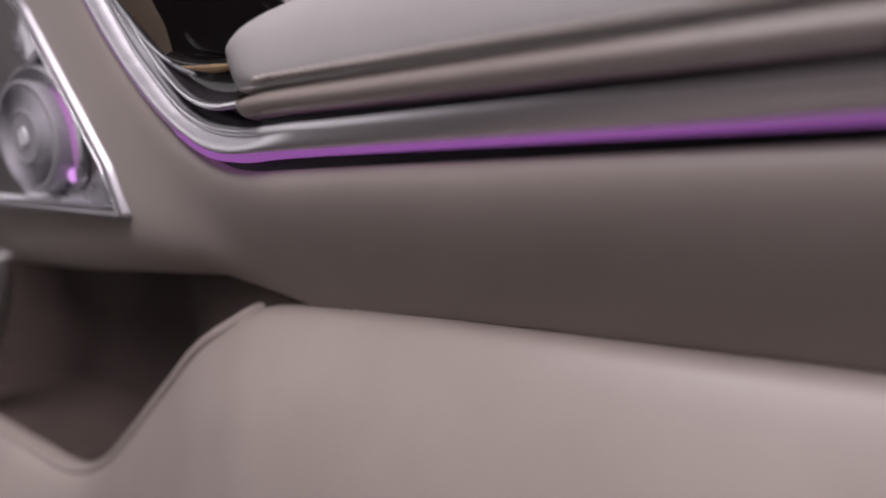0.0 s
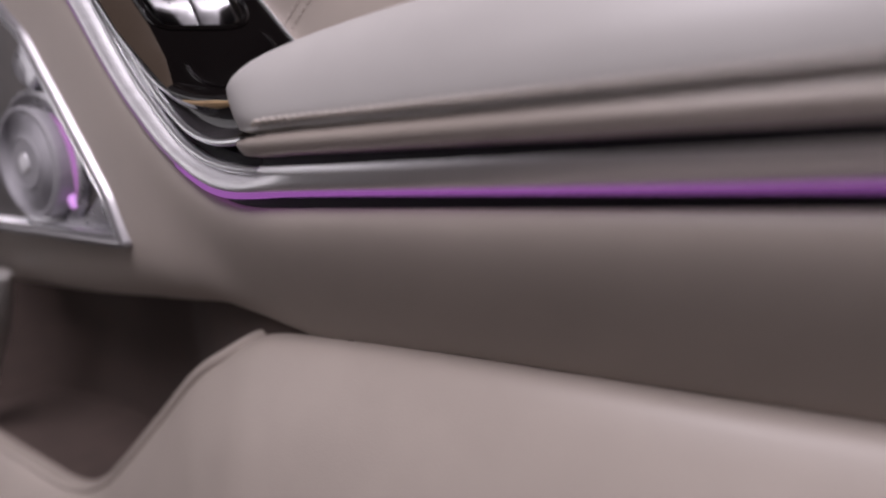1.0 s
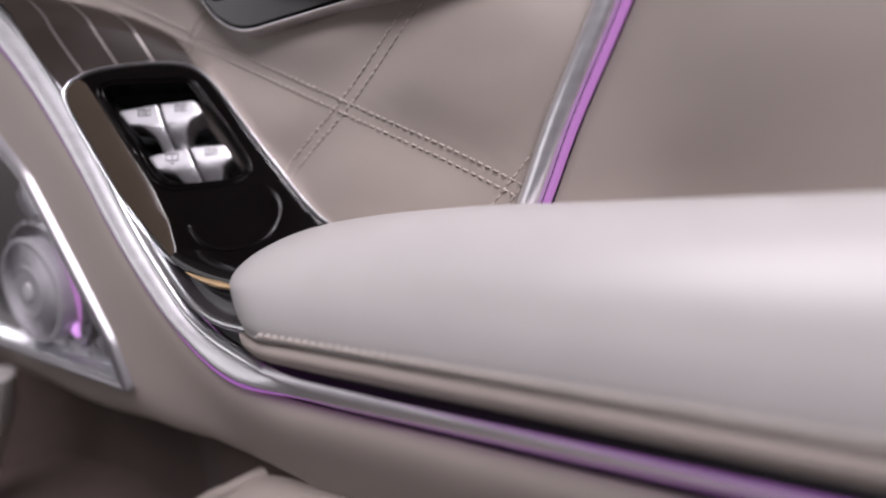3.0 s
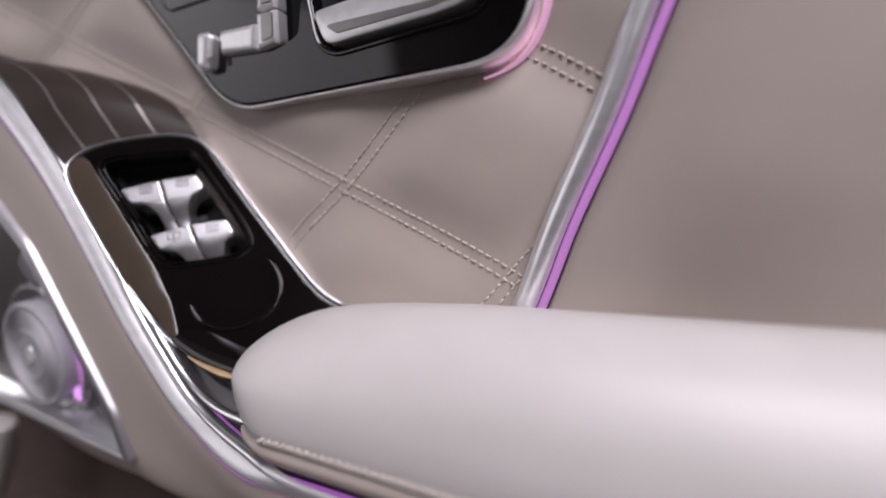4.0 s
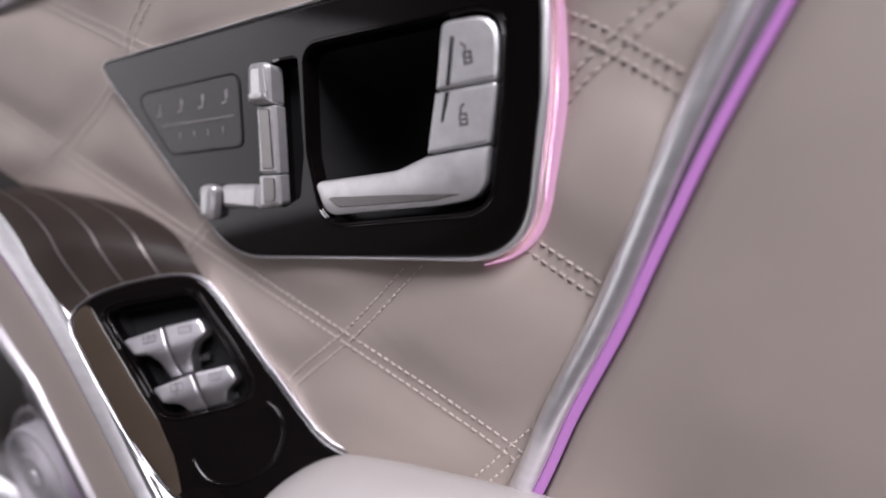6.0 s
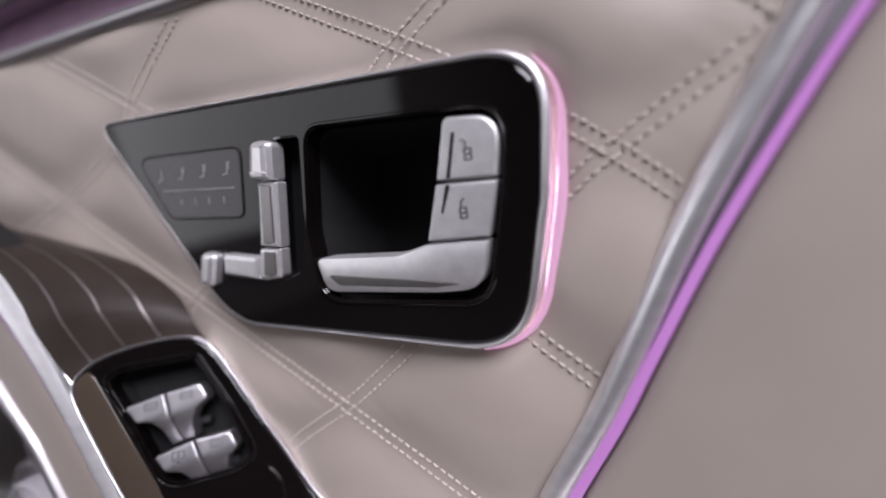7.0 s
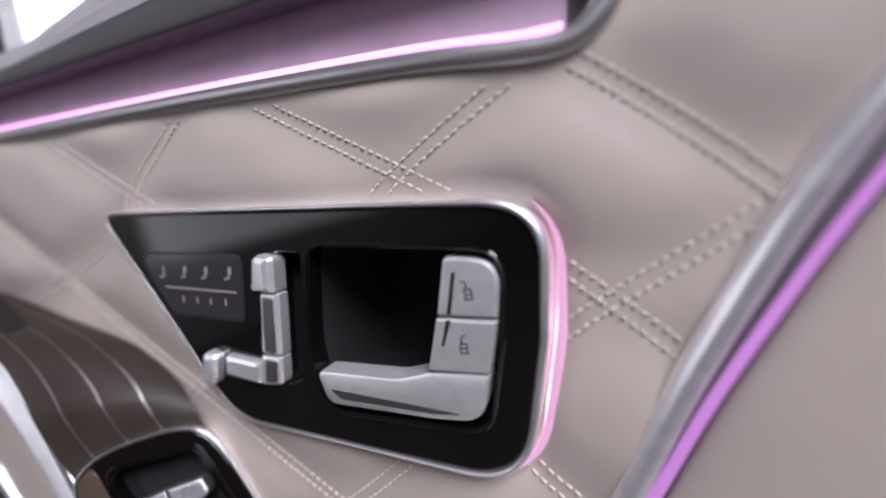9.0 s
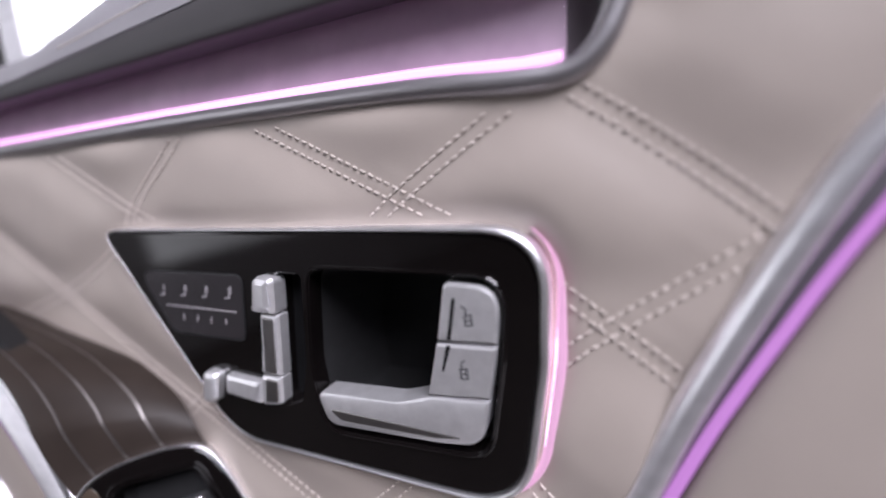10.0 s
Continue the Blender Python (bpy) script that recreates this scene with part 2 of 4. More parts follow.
SILL = spline([(-0.42, 0.1800, -0.0015), (-0.28, 0.1770, -0.0015), (-0.125, 0.1745, -0.0015), (-0.01, 0.1710, -0.0015), (0.03, 0.1680, -0.0015), (0.044, 0.1680, -0.0015), (0.0515, 0.1720, -0.0015), (0.0565, 0.1805, -0.0015), (0.061, 0.1985, -0.0015), (0.066, 0.2285, -0.0015)])
OUTER = spline([(-0.42, 0.09, 0.024), (-0.32, 0.082, 0.030), (-0.235, 0.060, 0.040), (-0.197, 0.037, 0.042), (-0.165, -0.003, 0.042), (-0.138, -0.047, 0.043), (-0.116, -0.073, 0.045), (-0.103, -0.085, 0.046),
                (-0.089, -0.095, 0.047), (-0.075, -0.1005, 0.049), (-0.060, -0.1023, 0.051), (-0.041, -0.1026, 0.0525), (0.045, -0.1065, 0.0525), (0.14, -0.1105, 0.0525), (0.26, -0.1155, 0.0525)])
INNER = spline([(-0.42, 0.105, 0.020), (-0.31, 0.097, 0.025), (-0.223, 0.072, 0.034), (-0.185, 0.047, 0.0375), (-0.152, 0.006, 0.039), (-0.126, -0.038, 0.040), (-0.1055, -0.062, 0.042), (-0.0945, -0.074, 0.0435),
                (-0.083, -0.0825, 0.045), (-0.0715, -0.087, 0.047), (-0.058, -0.0905, 0.0495), (-0.036, -0.0930, 0.0525), (0.045, -0.0972, 0.0525), (0.14, -0.1012, 0.0525), (0.26, -0.1062, 0.0525)])


def eased(line, times=10):
    """The line with its small kinks ironed out; both ends stay."""
    for _ in range(times):
        line = [line[0]] + [(a + 2 * b + c) / 4 for a, b, c in zip(line, line[1:], line[2:])] + [line[-1]]
    return line


OUTER, INNER = eased(OUTER), eased(INNER)
PANEL = rounded([(-0.1735, 0.1295, 0.006), (0.0408, 0.1265, 0.022), (0.0398, 0.084, 0.04), (0.0332, 0.0335, 0.024), (-0.0985, 0.0338, 0.036)], 10)
RECESS = rounded([(-0.0465, 0.1125, 0.007), (0.0275, 0.111, 0.011), (0.0255, 0.085, 0.03), (0.0205, 0.0505, 0.011), (-0.046, 0.0475, 0.012), (-0.0495, 0.075, 0.03)], 8)


def x_of(line, v):
    for a, b in zip(line, line[1:]):
        if a.y <= v <= b.y:
            return a.x + (b.x - a.x) * (v - a.y) / max(1e-9, b.y - a.y)
    return line[-1].x if v > line[-1].y else line[0].x


def y_of(line, u):
    for a, b in zip(line, line[1:]):
        if a.x <= u <= b.x:
            k = (u - a.x) / max(1e-9, b.x - a.x)
            return a.lerp(b, k)
    return line[-1] if u > line[-1].x else line[0]


# ---- door: shell and quilted insert ----
shell = thing("door_shell", (0, -0.3, -0.06), "metal inner shell of the car door behind the trim", "door", kind="structure")
so = rounded([(-0.75, -0.745, 0.03), (0.45, -0.745, 0.03), (0.45, 0.16, 0.03), (-0.75, 0.16, 0.03)])
mesh_part("shell", *slab(so, -0.085, -0.06, 0.004), MATT_BLACK, shell)

SEAMS_A = [spline([(u, c - 0.52 * u - 2.0 * max(0, u) ** 2, 0) for u in (-0.42, -0.25, -0.12, -0.05, 0.0, 0.03, 0.06, 0.09, 0.12)], 6) for c in (-0.105, -0.0252, 0.057, 0.132, 0.192)]
SEAMS_B = [spline(p, 8) for p in (
    [(-0.42, 0.03, 0), (-0.309, 0.069, 0), (-0.233, 0.0925, 0), (-0.181, 0.115, 0), (-0.150, 0.142, 0), (-0.118, 0.166, 0), (-0.09, 0.19, 0)],
    [(-0.26, -0.03, 0), (-0.19, 0.0, 0), (-0.127, 0.0435, 0), (-0.07, 0.091, 0), (-0.012, 0.135, 0), (0.034, 0.165, 0), (0.06, 0.182, 0)],
    [(-0.12, -0.065, 0), (-0.0755, -0.0235, 0), (-0.044, 0.0004, 0), (-0.016, 0.026, 0), (0.041, 0.082, 0), (0.056, 0.095, 0), (0.089, 0.119, 0), (0.12, 0.14, 0)],
    [(-0.03, -0.095, 0), (0.011, -0.054, 0), (0.026, -0.0372, 0), (0.06, 0.002, 0)],
)]
GAP = 0.0023  # half the distance between the two rows of a seam


def seam_distance(gu, gv, line):
    best = np.full(gu.shape, 9.0)
    for a, b in zip(line, line[1:]):
        d = np.array((b.x - a.x, b.y - a.y))
        k = np.clip(((gu - a.x) * d[0] + (gv - a.y) * d[1]) / (d @ d), 0, 1)
        best = np.minimum(best, np.hypot(gu - a.x - k * d[0], gv - a.y - k * d[1]))
    return best


def outline_distance(gu, gv, outline):
    pts = outline + [outline[0]]
    d = seam_distance(gu, gv, pts)
    inside = np.zeros(gu.shape, bool)
    for a, b in zip(pts, pts[1:]):
        cross = (a.y > gv) != (b.y > gv)
        inside ^= cross & (gu < (b.x - a.x) * (gv - a.y) / (b.y - a.y + 1e-12) + a.x)
    return np.where(inside, -d, d)


def quilt_height(gu, gv):
    pillow = np.ones(gu.shape)
    dip = np.zeros(gu.shape)
    for line in SEAMS_A + SEAMS_B:
        d = seam_distance(gu, gv, line)
        pillow *= 1 - np.exp(-(d / 0.015) ** 2)
        dip = np.maximum(dip, np.exp(-((d - GAP) / 0.0010) ** 2))
    w = 0.0034 * pillow - 0.00012 * dip - 0.0012
    p = outline_distance(gu, gv, [Vector((q.x, q.y)) for q in PANEL])
    w -= (0.0014 + 0.0017 / (1 + np.exp(-(gu - 0.0) / 0.012))) * np.exp(-(np.clip(p, 0, 1) / 0.006) ** 2)
    w += 0.00005 * np.sin(gu * 190 + 2.1 * np.sin(gv * 120)) * np.sin(gv * 230 + 1.7 * np.sin(gu * 150)) * pillow
    w += 0.00004 * np.sin(gu * 520 + gv * 310 + 2 * np.sin(gv * 260)) * (1 - pillow) ** 2
    return w, p


insert = thing("quilted_door_insert", (-0.1, 0.02, -0.01), "beige quilted leather door insert with double-stitched diamond seams", "door trim", kind="structure")
us, vs_ = np.arange(-0.42, 0.172, 0.0012), np.arange(-0.115, 0.185, 0.0012)
gu, gv = np.meshgrid(us, vs_)
gw, gp = quilt_height(gu, gv)
edge = np.array([x_of(STRIP, v) for v in vs_])[:, None]
top = np.array([y_of(SILL, u).y if u < 0.055 else 0.24 for u in us])[None, :]
hem = np.array([y_of(SILL, u).y if u < 0.05 else 0.4 for u in us])[None, :] - gv
tuck = np.exp(-(np.clip(hem, 0, 1) / 0.0085) ** 2)
gw = gw * (1 - tuck) - 0.0012 * tuck
keep = (gu < edge - 0.001) & (gv < top - 0.0005) & (gp > -0.004)
n_u = len(us)
q_faces = []
for i in range(len(vs_) - 1):
    for j in range(n_u - 1):
        if keep[i, j]:
            k = i * n_u + j
            q_faces.append((k, k + 1, k + n_u + 1, k + n_u))
mesh_part("leather_cover", np.stack([gu, gv, gw], -1).reshape(-1, 3).tolist(), q_faces, LEATHER, insert, sharp=80)


def stitches(points, step, length, r, lean=0.0, sides=5):
    """Thread that dips in and out along a line; one short bar for each stitch."""
    sets = []
    run = 0.0
    for a, b in zip(points, points[1:]):
        seg = b - a
        while run < seg.length:
            p = a + seg.normalized() * run
            d = seg.normalized()
            side = Vector((-d.y, d.x, 0)) * lean
            h = (d + side).normalized() * length / 2
            up = Vector((0, 0, r * 0.9))
            sets.append(tube([p - h - up, p - h * 0.6 + up * 0.3, p + h * 0.6 + up * 0.3, p + h - up], r, sides))
            run += step
        run -= seg.length
    return join(*sets)


for line in SEAMS_A + SEAMS_B:
    for s in (-1, 1):
        pts = []
        for i, p in enumerate(line):
            d = (line[min(i + 1, len(line) - 1)] - line[max(i - 1, 0)]).normalized()
            q = p + Vector((-d.y, d.x, 0)) * GAP * s
            pts.append(q)
        fine = []
        for a, b in zip(pts, pts[1:]):
            fine += [a.lerp(b, k / 6) for k in range(6)]
        au, av = np.array([p.x for p in fine]), np.array([p.y for p in fine])
        h, dist = quilt_height(au, av)
        runs, cur = [], []
        for p, w, d in zip(fine, h, dist):
            ok = d > 0.003 and p.x < x_of(STRIP, p.y) - 0.003 and -0.1 < p.y < y_of(SILL, p.x).y - 0.0075 and p.x < 0.12
            if ok:
                cur.append(Vector((p.x, p.y, w + 0.00036)))
            elif cur:
                runs, cur = runs + [cur], []
        if cur:
            runs.append(cur)
        runs = [r for r in runs if len(r) > 3]
        if runs:
            mesh_part("seam_stitching", *join(*[stitches(r, 0.0034, 0.0018, 0.00040) for r in runs]), THREAD, insert, "pale beige stitching", kind="stuff")

# ---- diagonal trim strip with a violet light line, and the bolster beside it ----
strip = thing("diagonal_trim_strip", (0.06, 0.03, 0), "slanting chrome trim strip with a violet light line", "trim strip", kind="structure")


def strip_edges(p):
    """Chrome's left and right edge, the light line's left and right edge."""
    k = min(1, max(0, (p.y - 0.03) / 0.11))
    return -0.0033 - 0.0013 * k, 0.0048 - 0.0010 * k, 0.0053 + 0.0034 * k, 0.0083 + 0.0028 * k


def chrome_cross(p):
    a, b, _, _ = strip_edges(p)
    m, r = (a + b) / 2, (b - a) / 2
    return [(a, -0.006)] + [(m - r * math.cos(t), 0.0005 + 0.0042 * math.sin(t)) for t in np.linspace(0.05, math.pi - 0.05, 9)] + [(b, -0.006)]


def gap_cross(p):
    _, b, c, _ = strip_edges(p)
    return [(b - 0.0004, -0.006), (b - 0.0004, -0.0012), (c + 0.0004, -0.0006), (c + 0.0004, -0.006)]


def light_cross(p):
    _, _, c, d = strip_edges(p)
    return [(c, -0.005), (c, 0.0004), (c + 0.0008, 0.0014), (d - 0.0008, 0.0016), (d, 0.0008), (d, -0.005)]


def seal_cross(p):
    d = strip_edges(p)[3]
    return [(d - 0.0001, -0.005), (d - 0.0001, 0.0014), (d + 0.0003, 0.0006), (d + 0.0003, -0.005)]


mesh_part("chrome_strip", *ribbon(STRIP, chrome_cross), STRIP_METAL, strip, sharp=60)
mesh_part("shadow_gap", *ribbon(STRIP, gap_cross), GROOVE, strip, "dark grey metal groove beside the chrome")
mesh_part("light_guide", *ribbon(STRIP, light_cross), PURPLE, strip, "glowing violet light line", sharp=60)
mesh_part("edge_seal", *ribbon(STRIP, seal_cross), MATT_BLACK, strip)
bolster = thing("door_bolster", (0.14, 0.0, 0), "smooth beige leather door bolster beside the trim strip", "door trim", kind="structure")
cross = [(0.0121, -0.006), (0.0123, 0.002), (0.0135, 0.0048), (0.017, 0.0075), (0.024, 0.0105), (0.035, 0.0135), (0.05, 0.0155), (0.075, 0.0165), (0.11, 0.016), (0.16, 0.013), (0.24, 0.006)]
fine_cross = spline([(a - 0.0121, h - 0.0008, 0) for a, h in cross], 4)
mesh_part("leather_cover", *ribbon(STRIP, lambda q: [(p.x + strip_edges(q)[3] + 0.0004, p.y - min(1, p.x / 0.03) * 0.9 * max(0, 0.015 - q.y) ** 1.5) for p in fine_cross]), LEATHER, bolster, sharp=80)

# ---- window sill: chrome bead, lit recess, ledge, window ----
sill = thing("sill_trim", (-0.1, 0.175, -0.01), "rounded chrome bead along the window sill recess", "trim strip", kind="structure")
mesh_part("chrome_bead", *ribbon(SILL, [(0.0042, -0.012), (0.0040, 0.0008), (0.0028, 0.003), (0.0004, 0.0038), (-0.0018, 0.0030), (-0.0028, 0.001), (-0.003, -0.016)]), BEAD_METAL, sill, sharp=60)
mesh_part("dark_edge", *ribbon(SILL, [(0.0050, -0.010), (0.0050, -0.0006), (0.0042, 0.0002), (0.0041, -0.010)]), SLATE, sill, "dark seal under the bead")
recess = thing("lit_sill_recess", (-0.1, 0.19, -0.02), "satin metal recess under the sill, violet wash partly in its colour", "light recess", kind="structure")
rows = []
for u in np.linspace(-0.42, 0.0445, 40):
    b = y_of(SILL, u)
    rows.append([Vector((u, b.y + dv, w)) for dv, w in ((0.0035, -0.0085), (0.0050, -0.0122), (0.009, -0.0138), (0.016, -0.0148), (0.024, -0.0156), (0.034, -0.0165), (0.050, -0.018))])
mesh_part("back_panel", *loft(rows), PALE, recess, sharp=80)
line = [Vector((u, y_of(SILL, u).y + 0.0058, -0.0100)) for u in np.linspace(-0.42, 0.0435, 40)]
mesh_part("light_guide", *tube(line, 0.0029, 10), LILAC, recess, "glowing lilac light line")
rows = [[Vector((u, y_of(SILL, min(u, 0.05)).y + dv, w)) for dv, w in ((0.000, -0.010), (0.006, -0.020), (0.050, -0.026))] for u in np.linspace(0.0440, 0.064, 6)]
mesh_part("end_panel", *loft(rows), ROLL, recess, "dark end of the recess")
ledge = thing("window_ledge", (-0.15, 0.22, -0.02), "dark grey leather window ledge with a stitched edge", "window ledge", kind="structure")
prof = spline([(0.2065, -0.024, 0), (0.2035, -0.012, 0), (0.2025, -0.004, 0), (0.2045, -0.0015, 0), (0.210, -0.002, 0), (0.220, -0.009, 0), (0.229, -0.018, 0), (0.234, -0.029, 0), (0.235, -0.04, 0), (0.23, -0.06, 0)], 5)
rows = []
for u in np.linspace(-0.5, 0.12, 30):
    k = max(0.0, (u - 0.02) / 0.1)  # the ledge rises towards its end
    rows.append([Vector((u, p.x + 0.006 * k + 0.16 * max(0, min(u, -0.05) + 0.255) * min(1, max(0, (p.x - 0.206) / 0.02)) + 0.18 * max(0, p.x - 0.212), p.y)) for p in prof])
part_at = min(i for i, p in enumerate(prof) if p.x > 0.2108 and p.y > -0.01)
mesh_part("leather_cover", *loft([r[part_at:] for r in rows]), GREY_LEATHER, ledge, sharp=80)
# Lower part of the ledge, its downward shade painted dark.
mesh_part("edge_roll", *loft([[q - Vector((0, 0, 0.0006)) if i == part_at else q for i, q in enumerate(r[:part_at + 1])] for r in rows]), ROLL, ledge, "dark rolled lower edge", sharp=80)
mesh_part("edge_stitching", *stitches([Vector((-0.2 + 0.03 * k, 0.2172 + 0.16 * max(0, min(-0.2 + 0.03 * k, -0.05) + 0.255) * 0.5, -0.0060)) for k in range(10)], 0.0034, 0.0026, 0.0004), THREAD, ledge, "pale stitching", kind="stuff")
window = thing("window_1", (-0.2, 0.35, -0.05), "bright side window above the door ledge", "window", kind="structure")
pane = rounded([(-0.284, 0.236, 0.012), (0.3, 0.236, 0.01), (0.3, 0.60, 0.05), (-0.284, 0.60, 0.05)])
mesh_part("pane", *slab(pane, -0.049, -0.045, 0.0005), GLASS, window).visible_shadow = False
mesh_part("window_post", *slab(rounded([(-0.318, 0.225, 0.004), (-0.292, 0.225, 0.004), (-0.300, 0.60, 0.004), (-0.330, 0.60, 0.004)]), -0.055, -0.030, 0.003), SATIN, window, "silver window post")
mesh_part("window_seal", *slab(rounded([(-0.334, 0.225, 0.002), (-0.3195, 0.225, 0.002), (-0.3315, 0.60, 0.002), (-0.346, 0.60, 0.002)]), -0.055, -0.032, 0.002), MATT_BLACK, window, "black rubber window seal")
# Glowing card added close behind the pane in place of outdoor daylight.
out = thing("backdrop", (-0.1, 0.5, -0.6), "glowing white card for daylight outside the window", "backdrop", kind="structure")
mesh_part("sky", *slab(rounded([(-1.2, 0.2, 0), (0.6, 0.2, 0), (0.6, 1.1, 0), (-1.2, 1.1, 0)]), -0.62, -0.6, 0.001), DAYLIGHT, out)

# ---- handle panel ----
panel = thing("handle_panel", (-0.07, 0.08, 0), "black lacquered door handle panel with a bright chrome rim", "handle panel")
RIM_IN = [a.lerp(b, min(1.0, max(0.0, (a.x - 0.004) / 0.030))) for a, b in zip(inset(PANEL, 0.0011), inset(PANEL, 0.0027))]


def part_way(k):
    return [a.lerp(b, k) for a, b in zip(PANEL, RIM_IN)]


rv, rf = ring_walls([lift(PANEL, -0.008), lift(PANEL, 0.0046), lift(part_way(0.12), 0.0056), lift(part_way(0.35), 0.0062), lift(part_way(0.65), 0.0062), lift(part_way(0.9), 0.0056), lift(RIM_IN, 0.0046), lift(RIM_IN, -0.006)])
mesh_part("chrome_rim", [p - Vector((0, 0, 0.0016 * min(1, max(0, (-0.055 - p.x) / 0.045)))) for p in map(Vector, rv)], rf, RIM_METAL, panel, "bright chrome rim", sharp=60)
SLOT = rounded([(-0.0625, 0.1105, 0.002), (-0.0505, 0.1100, 0.002), (-0.0525, 0.075, 0.02), (-0.0565, 0.0585, 0.004), (-0.067, 0.0545, 0.003), (-0.0655, 0.075, 0.02)], 6)
mesh_part("plate", *slab(inset(RIM_IN, -0.0001), -0.006, 0.0052, 0.0012, holes=[RECESS, SLOT]), BLACK, panel, "glossy black plate")
mesh_part("slot_floor", *slab(inset(SLOT, -0.001), -0.010, -0.004, 0.0005), MATT_BLACK, panel)
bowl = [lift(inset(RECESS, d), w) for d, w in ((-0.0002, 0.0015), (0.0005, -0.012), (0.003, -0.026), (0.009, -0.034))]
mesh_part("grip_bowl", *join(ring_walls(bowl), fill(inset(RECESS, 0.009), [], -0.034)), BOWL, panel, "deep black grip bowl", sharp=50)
mesh_part("bowl_rim", *band(inset(RECESS, -0.0016), 0.0014, 0.0045, 0.0060, 0.0004), BLACK, panel)
# glow behind the end of the panel
arc = [p for p in inset(PANEL, -0.0024) if p.x > (0.034 if p.y > 0.08 else 0.014)]
arc = sorted(arc, key=lambda p: math.atan2(p.y - 0.08, p.x - 0.0))
coarse = [Vector((p.x, p.y, -0.0024)) for p in arc]
gone = [0.0]
for a, b in zip(coarse, coarse[1:]):
    gone.append(gone[-1] + (b - a).length)
marks = np.linspace(0, gone[-1], 70)
arc_line = [Vector(c) for c in zip(*[np.interp(marks, gone, [p[k] for p in coarse]) for k in range(3)])]
for _ in range(6):
    arc_line = [arc_line[0]] + [(a + 2 * b + c) / 4 for a, b, c in zip(arc_line, arc_line[1:], arc_line[2:])] + [arc_line[-1]]
# Added glowing sheet imitates the pink light spread beside the rim.
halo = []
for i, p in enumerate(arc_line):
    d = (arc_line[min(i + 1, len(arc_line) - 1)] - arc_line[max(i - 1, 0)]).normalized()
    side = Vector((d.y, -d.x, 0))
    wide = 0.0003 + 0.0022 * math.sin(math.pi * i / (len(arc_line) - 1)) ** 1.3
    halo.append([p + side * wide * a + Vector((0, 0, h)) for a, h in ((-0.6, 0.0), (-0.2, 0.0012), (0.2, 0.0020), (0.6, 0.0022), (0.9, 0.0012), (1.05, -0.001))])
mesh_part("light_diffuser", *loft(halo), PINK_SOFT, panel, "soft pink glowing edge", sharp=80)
mesh_part("edge_light", *tube(arc_line, 0.0012, 8, taper=30), PINK, panel, "pink light line behind the panel")

lever = rounded([(-0.0480, 0.0640, 0.0030), (-0.012, 0.0655, 0.02), (-0.0005, 0.0693, 0.001), (0.0215, 0.0708, 0.0006), (0.0192, 0.0545, 0.010), (0.002, 0.0525, 0.02), (-0.0435, 0.0508, 0.007)], 6)
lv = mesh_part("door_lever", *join(slab(lever, -0.003, 0.0062, 0.0012)), SILVER, panel, "brushed silver door lever", sharp=30)
# Darker metal paints the shade on the lever's lower facet.
mesh_part("lower_bevel", *slab(rounded([(-0.0430, 0.0580, 0.002), (-0.008, 0.0572, 0.02), (0.008, 0.0566, 0.01), (0.012, 0.0562, 0.002), (0.002, 0.0545, 0.01), (-0.0370, 0.0538, 0.003)], 5), 0.004, 0.0064, 0.0004), FACE, lv, "darker bevel under the lever")
mesh_part("lock_button", *slab(rounded([(0.0001, 0.0702, 0.0006), (0.0217, 0.0717, 0.0006), (0.0246, 0.0893, 0.0006), (0.0042, 0.0889, 0.0006)], 4), -0.012, 0.0062, 0.0010), SILVER, panel, "silver door lock button")
mesh_part("lock_button", *slab(rounded([(0.0045, 0.0898, 0.0006), (0.0247, 0.0903, 0.0006), (0.0262, 0.1085, 0.009), (0.0078, 0.1095, 0.0025)], 6), -0.012, 0.0062, 0.0010), SILVER, panel, "silver door lock button with a rounded corner")
b1, b2 = [o for o in panel.children if o.name.startswith("lock_button")]
mesh_part("groove", *slab(rounded([(0.0082, 0.0905, 0.0003), (0.0095, 0.0905, 0.0003), (0.0118, 0.1045, 0.001), (0.0106, 0.1045, 0.001)], 3), 0.0058, 0.0064, 0.0001), MATT_BLACK, b2, "dark groove")
mesh_part("groove", *slab(rounded([(0.0058, 0.0795, 0.0003), (0.0066, 0.0795, 0.0003), (0.0094, 0.0885, 0.0003), (0.0078, 0.0885, 0.0003)], 3), 0.0058, 0.0064, 0.0001), MATT_BLACK, b1, "dark groove")


def lock_mark(cx, cy, open_hook, parent):
    """A little padlock outline of thin bars."""
    parts = []
    for dx, dy, w, h in ((-0.0011, -0.001, 0.0005, 0.0034), (0.0011, -0.001, 0.0005, 0.0034), (0, -0.0026, 0.0026, 0.0005), (0, 0.0006, 0.0026, 0.0005), (0, -0.001, 0.0022, 0.0005)):
        parts.append(box(cx + dx, cy + dy, w, h, 0.0060, 0.0064, 0.12, 0.00005))
    hook = [Vector((cx - 0.0008, cy + 0.0008, 0.0062)), Vector((cx - 0.0008, cy + 0.0026, 0.0062)), Vector((cx + (-0.0022 if open_hook else 0.0004), cy + 0.0036, 0.0062))]
    parts.append(tube(hook, 0.00030, 5))
    mesh_part("lock_symbol", *join(*parts), MARK, parent, "dark lock symbol", smooth=False)


lock_mark(0.0158, 0.0985, True, b2)
lock_mark(0.0135, 0.0805, False, b1)

# seat adjuster: a small seat of four pieces
seat = thing("seat_adjuster", (-0.075, 0.08, 0.006), "silver seat adjuster shaped like a small seat", "switch")
